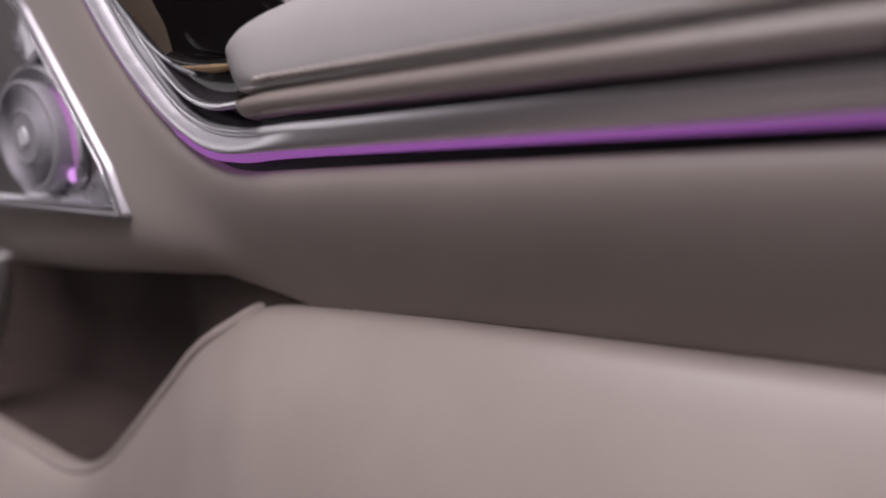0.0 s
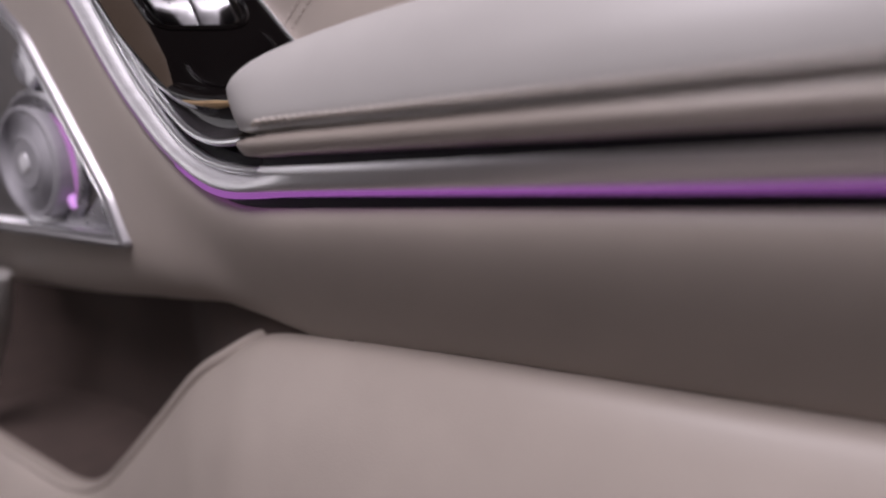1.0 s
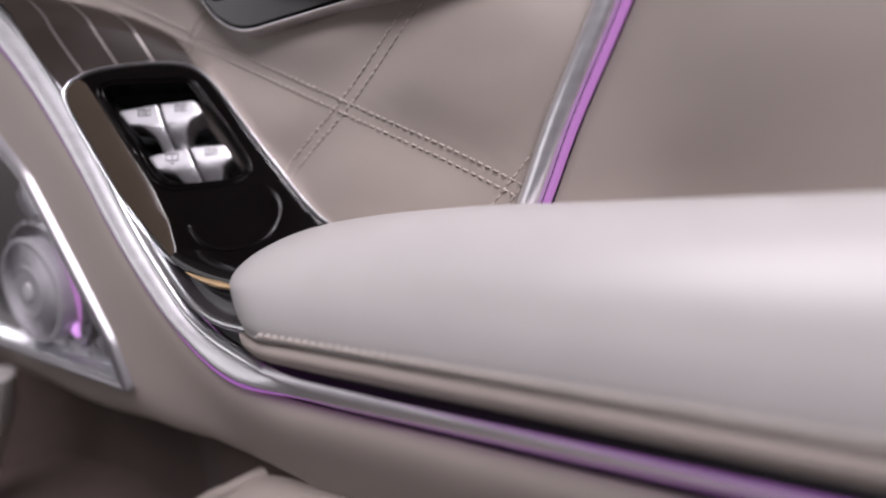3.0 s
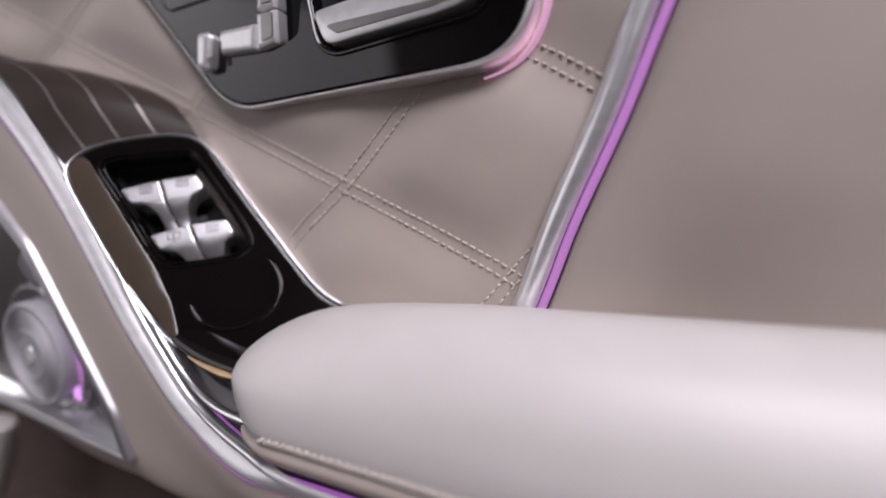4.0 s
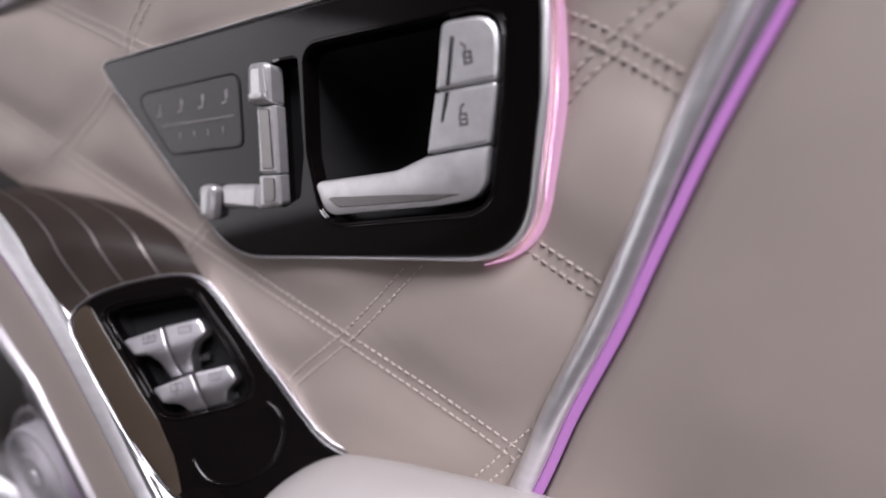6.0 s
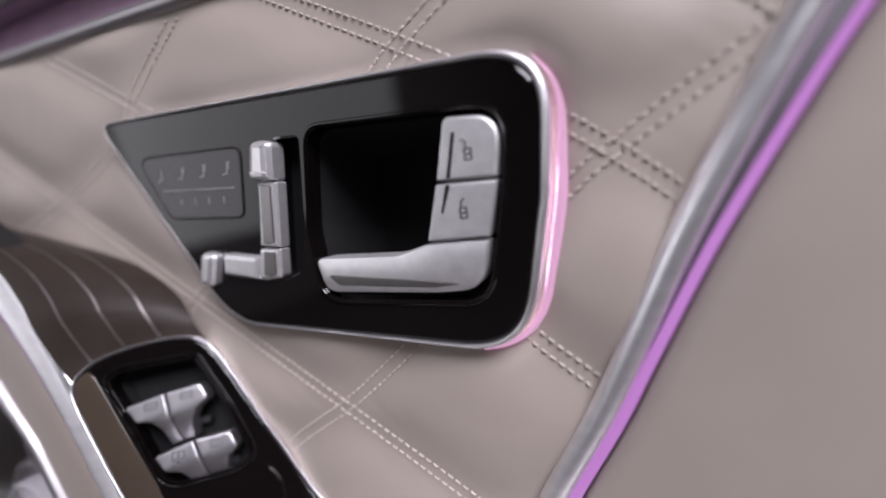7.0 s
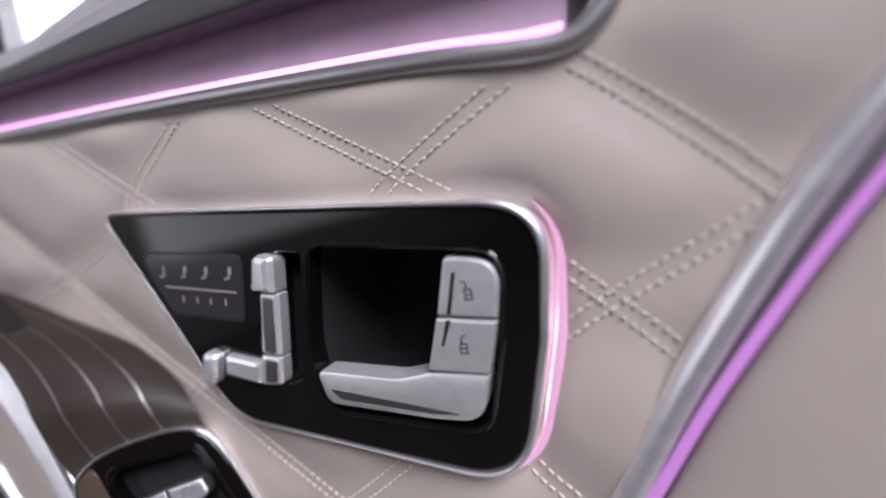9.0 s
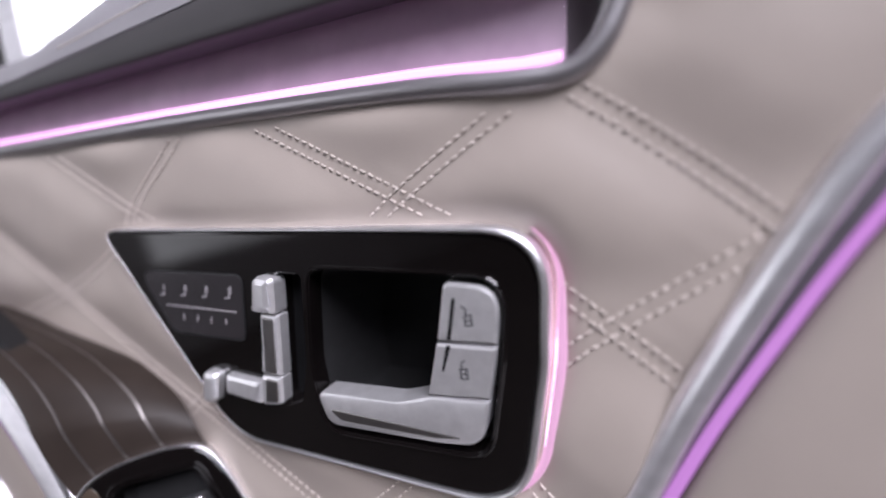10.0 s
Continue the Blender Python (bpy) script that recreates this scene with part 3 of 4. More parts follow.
mesh_part("headrest", *slab(rounded([(-0.0725, 0.0955, 0.0012), (-0.0618, 0.0948, 0.0012), (-0.0606, 0.1092, 0.003), (-0.0700, 0.1105, 0.0042)], 8), 0.002, 0.0108, 0.0030), SILVER, seat)
hd = seat.children[0]
for k in range(6):
    mesh_part("rib", *box(-0.0672 + 0.0010 * k, 0.1025, 0.0004, 0.008, 0.0092, 0.0102, 0.03, 0.0001), SATIN, hd)
mesh_part("backrest", *slab(rounded([(-0.0735, 0.0690, 0.0008), (-0.0635, 0.0685, 0.0008), (-0.0615, 0.0942, 0.0008), (-0.0703, 0.0948, 0.0008)], 4), 0.002, 0.0082, 0.0020), SILVER, seat)
mesh_part("face_inlay", *slab(rounded([(-0.0705, 0.0705, 0.0008), (-0.0648, 0.0702, 0.0008), (-0.0632, 0.0928, 0.0008), (-0.0683, 0.0932, 0.0008)], 4), 0.007, 0.0086, 0.0004), FACE, seat.children[-1], "darker inlaid face")
mesh_part("cushion_end", *slab(rounded([(-0.0755, 0.0545, 0.002), (-0.0645, 0.0560, 0.003), (-0.0636, 0.0680, 0.0006), (-0.0736, 0.0684, 0.0006)], 5), 0.002, 0.0082, 0.0018), SILVER, seat)
mesh_part("face_inlay", *slab(rounded([(-0.0722, 0.0570, 0.0008), (-0.0658, 0.0578, 0.0012), (-0.0649, 0.0668, 0.0006), (-0.0708, 0.0672, 0.0006)], 4), 0.007, 0.0086, 0.0004), FACE, seat.children[-1], "darker inlaid face")
mesh_part("cushion", *slab(rounded([(-0.0960, 0.0565, 0.0018), (-0.0758, 0.0550, 0.0008), (-0.0740, 0.0650, 0.0008), (-0.0950, 0.0662, 0.0022)], 5), 0.002, 0.0086, 0.0022), SILVER, seat)
mesh_part("front_knob", *slab(rounded([(-0.1095, 0.0520, 0.003), (-0.1022, 0.0515, 0.003), (-0.0980, 0.0655, 0.003), (-0.1062, 0.0675, 0.004)], 6), 0.002, 0.0105, 0.0024), SILVER, seat)
kn = seat.children[-1]
for k in range(7):
    mesh_part("rib", *box(-0.0996, 0.0560 + 0.0014 * k, 0.0030, 0.0006, 0.0098, 0.0108, 0.2, 0.0001), SATIN, kn)

# memory keys: a printed outline with small symbols
memory = thing("memory_keypad", (-0.115, 0.098, 0.005), "dark grey memory keypad with pale printed seat symbols", "keypad")
MEM = rounded([(-0.1465, 0.1105, 0.006), (-0.0795, 0.1098, 0.005), (-0.0822, 0.0805, 0.005), (-0.1275, 0.0812, 0.007)], 6)
mesh_part("key_plate", *slab(inset(MEM, 0.0006), 0.003, 0.0056, 0.0003), SLATE, memory)
mesh_part("outline_groove", *band(MEM, 0.0007, 0.003, 0.0057, 0.0001), MATT_BLACK, memory)
mesh_part("divider", *box(-0.1075, 0.0938, 0.044, 0.0006, 0.0050, 0.0060, -0.02, 0.0001), PALE_MARK, memory)
for i, (cx, cy) in enumerate(((-0.1305, 0.1010), (-0.1165, 0.1012), (-0.1030, 0.1012), (-0.0890, 0.1012))):
    parts = [box(cx + 0.0007, cy + 0.0005, 0.0007, 0.0046, 0.0054, 0.0058, -0.15, 0.00005), box(cx - 0.0007, cy - 0.0020, 0.0030, 0.0007, 0.0054, 0.0058, 0.1, 0.00005)]
    if i:
        parts.append(box(cx + 0.0018, cy + 0.0014, 0.0006, 0.0018 + 0.0006 * i, 0.0054, 0.0058, -0.15, 0.00005))
    mesh_part("seat_symbol", *join(*parts), PALE_MARK, memory, "pale seat symbol", smooth=False)
for cx, cy in ((-0.1190, 0.0890), (-0.1100, 0.0890), (-0.1015, 0.0888), (-0.0925, 0.0888)):
    mesh_part("memory_mark", *box(cx, cy, 0.0006, 0.0028, 0.0054, 0.0058, -0.1, 0.00005), PALE_MARK, memory, "pale printed bar", smooth=False)

# ---- armrest console: band, light line, veneer, switch ramp ----
trim = thing("console_band", (-0.05, -0.06, 0.045), "curved satin aluminium band with a chrome edge and violet light line", "trim strip")


def band_edge(u):
    """How far the metal of the band reaches from its outer towards its inner line."""
    return float(np.interp(u, [-0.25, -0.16, -0.125, -0.100, -0.085, -0.070, -0.052], [0.97, 0.84, 0.72, 0.71, 0.78, 0.84, 0.86]))


def bead_share(u):
    return min(1.0, max(0.0, (-0.040 - u) / 0.022))


# across the band: share of its width, height beside the bead, height on the plain stretch, height at its far end
SATIN_KS = [(0.10, -0.012, -0.012, -0.012), (0.10, -0.0006, -0.0026, -0.0050), (0.13, 0.0000, -0.0016, -0.0046), (0.18, 0.0005, -0.0010, -0.0040), (0.28, 0.0006, -0.0004, -0.0029),
            (0.42, 0.0004, 0.0001, -0.0014), (0.56, -0.0007, 0.0005, -0.0001), (0.66, -0.0016, 0.0008, 0.0008), (0.70, -0.0021, 0.0009, 0.0011)]
BEAD_KS = [(0.69, -0.0028, 0.0007, 0.0009), (0.695, -0.0021, 0.0009, 0.0010)]
BEAD_KS += [(0.845 - 0.15 * math.cos(t), -0.0019 + 0.0018 * math.sin(t), 0.0010 + 0.0003 * math.sin(t), 0.0020 - 0.0010 * math.cos(t)) for t in np.linspace(0.15, math.pi - 0.1, 11)]
BEAD_KS += [(1.0, -0.0034, 0.0000, 0.0020)]


def band_rows(ks, pick):
    rows = []
    for a, b in zip(OUTER, INNER):
        if pick(a.x):
            f, g = bead_share(a.x), min(1.0, max(0.0, (a.x + 0.02) / 0.11))
            rows.append([a.lerp(b, k * band_edge(a.x)) + Vector((0, 0, h * f + (1 - f) * (p + (q - p) * g))) for k, h, p, q in ks])
    return rows


mesh_part("satin_band", *loft(band_rows(SATIN_KS, lambda u: True)), BAND_METAL, trim, sharp=50)
mesh_part("chrome_edge", *loft(band_rows(BEAD_KS, lambda u: u < -0.052)), CHROME, trim, "bright rounded chrome edge", sharp=60)
mesh_part("satin_edge", *loft(band_rows(BEAD_KS, lambda u: u > -0.057)), BAND_METAL, trim, "satin upper edge", sharp=60)
# Black strip puts the shade of the gap beside the band into colour.
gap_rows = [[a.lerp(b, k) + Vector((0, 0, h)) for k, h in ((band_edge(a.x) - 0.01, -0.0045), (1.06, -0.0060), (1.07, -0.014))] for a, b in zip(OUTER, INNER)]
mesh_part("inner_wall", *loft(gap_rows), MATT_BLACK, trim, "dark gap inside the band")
low = [(p, q) for p, q in zip(OUTER, INNER) if p.x > -0.1]
high = [(p, q) for p, q in zip(OUTER, INNER) if p.x < -0.095]


def lip_height(u):
    """Height of the band's lower lip."""
    f, g = bead_share(u), min(1.0, max(0.0, (u + 0.02) / 0.11))
    return -0.0003 * f + (1 - f) * (-0.0026 - 0.0024 * g)


# On the upper run a dim glow stands in for a violet reflection.
for name, pq, mat, lower_k in (("light_guide", low, LOW_VIOLET, -0.10), ("light_guide", high, PURPLE_DIM, -0.05)):
    rows = [[p.lerp(q, k) + Vector((0, 0, h if h < -0.005 else lip_height(p.x) + h)) for k, h in ((0.11, -0.012), (0.105, 0.0), (0.0, -0.0004), (lower_k, -0.0012), (lower_k - 0.01, -0.012))] for p, q in pq]
    mesh_part(name, *loft(rows), mat, trim, "glowing violet light line")
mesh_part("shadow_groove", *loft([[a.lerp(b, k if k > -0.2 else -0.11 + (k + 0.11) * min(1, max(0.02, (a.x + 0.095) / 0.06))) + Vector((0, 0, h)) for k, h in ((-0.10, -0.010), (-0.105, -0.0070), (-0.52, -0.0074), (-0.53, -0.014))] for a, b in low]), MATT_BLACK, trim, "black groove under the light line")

veneer = thing("veneer_cover", (-0.16, 0.05, 0.02), "dark brown wood veneer cover with fine metal inlays", "console cover")
VL = spline([(-0.1600, 0.0135, 0.0380), (-0.1682, 0.0244, 0.0394), (-0.1775, 0.0370, 0.0400), (-0.188, 0.0500, 0.0390), (-0.209, 0.0630, 0.037), (-0.25, 0.0745, 0.034), (-0.34, 0.088, 0.026)])
VR = spline([(-0.1201, 0.0206, 0.0030), (-0.1253, 0.0300, 0.0040), (-0.1310, 0.0365, 0.003), (-0.1410, 0.0445, 0.001), (-0.160, 0.0540, 0.000), (-0.195, 0.0635, -0.002), (-0.30, 0.080, -0.004)])
ks = [k / 16 for k in range(17)]


def over(i, k, lifted=0.0):
    """A point of the veneer, k of the way from the band to the door, in row i."""
    rise = min(1.0, max(0.0, (i - 6) / 12))
    h = 0.0050 * rise * math.sin(math.pi * k) ** 0.7 + lifted
    return VL[i].lerp(VR[i], k) + Vector((0.5, 0.6, 0.6)) * h


mesh_part("wood_cover", *loft([[over(i, k) for k in ks] for i in range(len(VL))]), VENEER, veneer, sharp=80)
for k in (0.20, 0.46, 0.72):
    rows = [[over(i, k + d, e) for d, e in ((-0.012, -0.0002), (-0.009, 0.0003), (0.009, 0.0003), (0.012, -0.0002))] for i in range(len(VL))]
    mesh_part("inlay_line", *loft(rows), INLAY, veneer, "pale metal inlay line")

def closed_line(points, n=6):
    """A smooth closed outline through corner points."""
    pts = [Vector((*p, 0)) for p in points]
    ring = spline(pts[-3:] + pts + pts[:3], n)
    ring = [Vector((p.x, p.y)) for p in ring[3 * n:(3 + len(pts)) * n]]
    for _ in range(5):
        ring = [(ring[i - 1] + 2 * p + ring[(i + 1) % len(ring)]) / 4 for i, p in enumerate(ring)]
    return ring


PAD = closed_line([(-0.0300, 0.0300), (-0.0291, 0.0385), (-0.0262, 0.0432), (-0.0210, 0.0458), (-0.0140, 0.0466), (-0.0040, 0.0449), (0.0080, 0.0412), (0.0170, 0.0368), (0.0228, 0.0318), (0.0261, 0.0240), (0.0276, 0.0110),
                   (0.0288, -0.0100), (0.0306, -0.0320), (0.0321, -0.0500), (0.0340, -0.0618), (0.0380, -0.0710), (0.0440, -0.0790), (0.0400, -0.0870), (0.0220, -0.0900), (0.0060, -0.0885), (-0.0063, -0.0765), (-0.0185, -0.0615), (-0.0250, -0.0490), (-0.0284, -0.0340), (-0.0297, -0.0150), (-0.0301, 0.0100)])
WELL = rounded([(-0.0168, 0.0400, 0.0065), (0.0178, 0.0262, 0.0070), (0.0200, -0.0050, 0.05), (0.0200, -0.0325, 0.0100), (-0.0150, -0.0180, 0.0110), (-0.0152, 0.0080, 0.05)], 8)


def scoop(x, y):
    """Depth of the hollow below the switches."""
    d = math.hypot((x - 0.004) / 0.021, (y + 0.047) / 0.017)
    return 0.0010 * max(0.0, 1 - d * d) ** 1.5


def rise(x, y):
    """How far the panel bends up towards the armrest, most on its tray side."""
    k = min(1.0, max(0.0, (0.040 - x) / 0.052))
    return (2.2 + 1.6 * k * k * (3 - 2 * k)) * max(0, -0.032 - y) ** 2


def swept(shape, across=False):
    """The shape cut into short lengths, bent up towards the armrest and hollowed below the switches."""
    bm = bmesh.new()
    bv = [bm.verts.new(p) for p in shape[0]]
    for f in shape[1]:
        if len(set(f)) > 2:
            try:
                bm.faces.new([bv[i] for i in f])
            except ValueError:
                pass
    cuts = [((0, y, 0), (0, 1, 0)) for y in np.linspace(-0.026, -0.086, 34)]
    if across:
        cuts += [((x, 0, 0), (1, 0, 0)) for x in np.linspace(-0.028, 0.048, 44)]
    for co, no in cuts:
        bmesh.ops.bisect_plane(bm, geom=bm.verts[:] + bm.edges[:] + bm.faces[:], plane_co=co, plane_no=no)
    bmesh.ops.remove_doubles(bm, verts=bm.verts[:], dist=1e-6)
    bm.verts.index_update()
    out_v = [v.co + Vector((0, 0, rise(v.co.x, v.co.y) - (scoop(v.co.x, v.co.y) if across else 0))) for v in bm.verts]
    out_f = [tuple(v.index for v in f.verts) for f in bm.faces]
    bm.free()
    return out_v, out_f


def rolled_plate(outline, hole):
    """A plate whose outer edge rolls off softly, with a hole through it."""
    steps = [(0.0, -0.005), (0.0, 0.0002)] + [(0.0016 * (1 - math.cos(t)), 0.0002 + 0.0013 * math.sin(t)) for t in np.linspace(0.15, math.pi / 2, 7)]
    top = steps[-1][1]
    wide = inset(hole, -0.0006)
    flat = fill(inset(outline, steps[-1][0]), [wide], top)
    return join(ring_walls([lift(inset(outline, d), w) for d, w in steps]), flat, ring_walls([lift(wide, top), lift(hole, top - 0.0006), lift(hole, -0.005)]))


console = thing("window_switch_panel", (0, 0, 0), "black lacquered window switch panel with a thin chrome rim", "switch panel", RAMP)
mesh_part("chrome_rim", *swept(band(PAD, 0.0011, -0.006, 0.0017, 0.0004)), CHROME, console, "thin chrome rim", sharp=60)
mesh_part("plate", *swept(rolled_plate(inset(PAD, 0.0012), WELL), True), BLACK, console, "glossy black plate with a shallow hollow", sharp=35)
mesh_part("well_lip", *band(inset(WELL, -0.0016), 0.0013, 0.0008, 0.0024, 0.0004), BLACK, console, "glossy raised lip", sharp=40)
mesh_part("inner_lip", *band(inset(WELL, 0.0002), 0.0010, -0.006, 0.0019, 0.0003), BLACK, console, "second glossy lip", sharp=40)
fac = rounded([(-0.0283, 0.0330, 0.004), (-0.0262, 0.0415, 0.005), (-0.0200, 0.0440, 0.003), (-0.0186, 0.0400, 0.003), (-0.0178, 0.0080, 0.05), (-0.0170, -0.0160, 0.010), (-0.0182, -0.0330, 0.02), (-0.0215, -0.0480, 0.008), (-0.0240, -0.0470, 0.002), (-0.0284, -0.0150, 0.05)], 6)
ridge = spline([(0.0195, -0.0330, 0.0012), (0.0225, -0.0410, 0.0012), (0.0205, -0.0510, 0.0011), (0.0110, -0.0585, 0.0009), (-0.0020, -0.0575, 0.0009), (-0.0110, -0.0500, 0.0009), (-0.0130, -0.0400, 0.0009), (-0.0105, -0.0300, 0.0010)], 8)
mesh_part("hollow_ridge", *swept(tube(ridge, 0.0009, 8, taper=12)), BLACK, console, "fine glossy ridge round the hollow", sharp=80)
# The facet's brown is a reflection put into its colour.
mesh_part("side_facet", *swept(slab(fac, 0.0004, 0.00185, 0.0003)), BROWN_REFLECTION, console, "glossy brown side facet", sharp=40)
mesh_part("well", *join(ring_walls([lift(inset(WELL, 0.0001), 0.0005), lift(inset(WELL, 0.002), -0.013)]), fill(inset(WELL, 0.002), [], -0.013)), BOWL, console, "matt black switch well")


def rocker(name, outline, bend, label):
    """A window switch: a flared cap whose face curves down into a waisted stem."""
    at = (sum(p[0] for p in outline) / len(outline), sum(p[1] for p in outline) / len(outline), 0)
    ob = thing(name, at, label, "switch", RAMP, "window switches")
    v, f = slab(rounded(outline, 6), -0.004, 0.0045, 0.0009)
    bm = bmesh.new()
    bv = [bm.verts.new(p) for p in v]
    for q in f:
        bm.faces.new([bv[i] for i in q])
    for y in np.arange(-0.036, 0.026, 0.0012):
        bmesh.ops.bisect_plane(bm, geom=bm.verts[:] + bm.edges[:] + bm.faces[:], plane_co=(0, y, 0), plane_no=(0.25, 1, 0))
    bm.verts.index_update()
    bent = []
    for w in bm.verts:
        d = bend + 0.004 - w.co.y - 0.25 * w.co.x
        drop = 0.0 if d < 0 else (d * d / 0.016 if d < 0.008 else d - 0.004) * 0.62
        bent.append(w.co - Vector((0, 0, drop)))
    faces = [tuple(w.index for w in q.verts) for q in bm.faces]
    bm.free()
    mesh_part("cap", bent, faces, SWITCH, ob, sharp=32)
    mesh_part("pivot", *box(at[0], at[1] - 0.006, 0.0052, 0.0030, -0.0125, -0.0070, -0.3, 0.0004), MATT_BLACK, ob, "black pivot block")
    return ob


def window_mark(ob, cx, cy, kind):
    parts = []
    turn = -0.42
    bars = [(0, 0.0012, 0.0036, 0.0003), (0, -0.0012, 0.0036, 0.0003), (-0.0018, 0, 0.0003, 0.0024), (0.0018, 0, 0.0003, 0.0024)]
    bars += [(0, 0.0004, 0.0024, 0.0002), (0, -0.0004, 0.0024, 0.0002)] if kind else [(0, 0, 0.0003, 0.0020), (0, -0.0022, 0.0008, 0.0004)]
    for dx, dy, w, h in bars:
        c, s = math.cos(turn), math.sin(turn)
        parts.append(box(cx + 1.25 * (dx * c - dy * s), cy + 1.25 * (dx * s + dy * c), w * 1.25 if w > h else w * 0.8, h * 1.25 if h > w else h * 0.8, 0.0040, 0.0048, turn, 0.00005))
    mesh_part("window_symbol", *join(*parts), MARK, ob.children[0], "dark engraved window symbol", smooth=False)


s1 = rocker("window_switch", [(-0.0134, 0.0205, 0.0015), (0.0013, 0.0172, 0.0006), (-0.0009, 0.0067, 0.02), (-0.0032, -0.0045, 0.0006), (-0.0076, -0.0034, 0.0008), (-0.0063, 0.0040, 0.006), (-0.0078, 0.0092, 0.004), (-0.0124, 0.0122, 0.0025)], 0.0060, "silver window switch with an engraved window symbol")
s2 = rocker("window_switch", [(0.0020, 0.0170, 0.0006), (0.0150, 0.0126, 0.0015), (0.0153, 0.0052, 0.0030), (0.0092, 0.0042, 0.004), (0.0052, 0.0008, 0.005), (0.0013, -0.0062, 0.0008), (-0.0026, -0.0048, 0.0006), (-0.0002, 0.0065, 0.02)], 0.0050, "silver window switch with an engraved window symbol")
s3 = rocker("window_switch", [(-0.0125, -0.0042, 0.0015), (0.0023, -0.0073, 0.0006), (0.0013, -0.0159, 0.02), (0.0000, -0.0240, 0.0006), (-0.0062, -0.0212, 0.0010), (-0.0070, -0.0160, 0.004), (-0.0118, -0.0118, 0.0025)], -0.0165, "silver window switch with an engraved blind symbol")
s4 = rocker("window_switch", [(0.0030, -0.0074, 0.0006), (0.0160, -0.0128, 0.0015), (0.0160, -0.0205, 0.0030), (0.0104, -0.0215, 0.003), (0.0066, -0.0265, 0.0010), (0.0007, -0.0241, 0.0006), (0.0020, -0.0160, 0.02)], -0.0175, "silver window switch with an engraved blind symbol")
window_mark(s1, -0.0048, 0.0150, 1)
window_mark(s2, 0.0086, 0.0112, 1)
window_mark(s3, -0.0045, -0.0092, 0)
window_mark(s4, 0.0096, -0.0138, 1)

tray = thing("console_tray", (-0.08, -0.08, 0.03), "dark tray in front of the armrest with a brass edge", "tray")
EDGE = spline([(-0.1060, -0.0600, 0.0405), (-0.0985, -0.0632, 0.0410), (-0.0900, -0.0658, 0.0415), (-0.0790, -0.0680, 0.0418), (-0.068, -0.0692, 0.0420), (-0.045, -0.0710, 0.0420)])
TRIM = eased(spline([(-0.1260, -0.0370, 0.0392), (-0.1170, -0.0500, 0.0400), (-0.1055, -0.0645, 0.0410), (-0.0925, -0.0765, 0.0422), (-0.0780, -0.0825, 0.0435), (-0.0620, -0.0838, 0.0450)]), 4)
rows = [[a.lerp(b, k) - Vector((0, 0, 0.0035 * math.sin(math.pi * k))) for k in np.linspace(0, 1, 7)] for a, b in zip(EDGE, TRIM)]
mesh_part("front_face", *loft(rows), SLATE, tray, sharp=80)
rows = [[p + Vector((0.8 * d, d, w)) for d, w in ((-0.0004, -0.0016), (0.0002, 0.0000), (0.0014, 0.0003), (0.0030, -0.0010), (0.0046, -0.0036), (0.0060, -0.0090))] for p in EDGE]
mesh_part("black_roll", *loft(rows), BLACK, tray, "glossy black rolled edge", sharp=80)
mesh_part("silver_trim", *tube([p + Vector((0.0, 0.0005, 0.0006)) for p in TRIM], 0.0014, 10), CHROME, tray, "curved silver trim end")
mesh_part("brass_edge", *tube([p for p in EDGE if p.x > -0.0965], 0.0019, 8, taper=20), BRASS, tray, "warm brass edge")

# ---- armrest ----
arm = thing("armrest", (0.05, -0.07, 0.03), "beige leather armrest with a stitched side seam, top light in colour", "armrest")


def arm_rows(section, tip, centre, slope=-0.045, blunt=0.024, lean=0.28):
    rows = []
    for s in [0.0, 0.01, 0.04, 0.09, 0.16, 0.25, 0.36, 0.48, 0.62, 0.78, 1.0] + [1.0 + 0.4 * k for k in range(1, 32)]:
        u = tip + blunt * s
        f = math.sqrt(max(0.0, 1 - (1 - min(s, 1)) ** 2)) ** 0.8
        rows.append([Vector((u + lean * max(0, centre[0] - v) * (1 if s <= 1 else max(0, 1 - (s - 1))), centre[0] + (v - centre[0]) * (0.25 + 0.75 * f) * (0.44 + 0.56 * (1 - (1 - min(1, max(0, (u - tip) / 0.096))) ** 2) if v > centre[0] else 1) + slope * max(0, u + 0.041) + 0.036 * max(0, u) * max(0, v - centre[0]) / 0.0235, centre[1] + (w - centre[1]) * f)) for v, w in section])
    return rows


upper = [(p.x, p.y) for p in spline([(-0.0832, 0.030, 0), (-0.0832, 0.0515, 0), (-0.0815, 0.0538, 0), (-0.077, 0.0545, 0), (-0.068, 0.0532, 0), (-0.058, 0.0490, 0), (-0.049, 0.0405, 0), (-0.0435, 0.029, 0), (-0.0425, 0.018, 0), (-0.046, 0.006, 0), (-0.054, -0.004, 0)], 5)]
mesh_part("upper_pad", *loft(arm_rows(upper, -0.0722, (-0.066, 0.030))), LEATHER_SMOOTH, arm, "pale leather upper pad", sharp=80)
lower_ = [(p.x, p.y) for p in spline([(-0.0905, 0.030, 0), (-0.0905, 0.0505, 0), (-0.0895, 0.0530, 0), (-0.0868, 0.0542, 0), (-0.0842, 0.0532, 0), (-0.0832, 0.0512, 0), (-0.0830, 0.03, 0)], 5)]
mesh_part("lower_pad", *loft(arm_rows(lower_, -0.0665, (-0.0845, 0.040), lean=0.5)), LEATHER, arm, "beige leather lower pad", sharp=80)
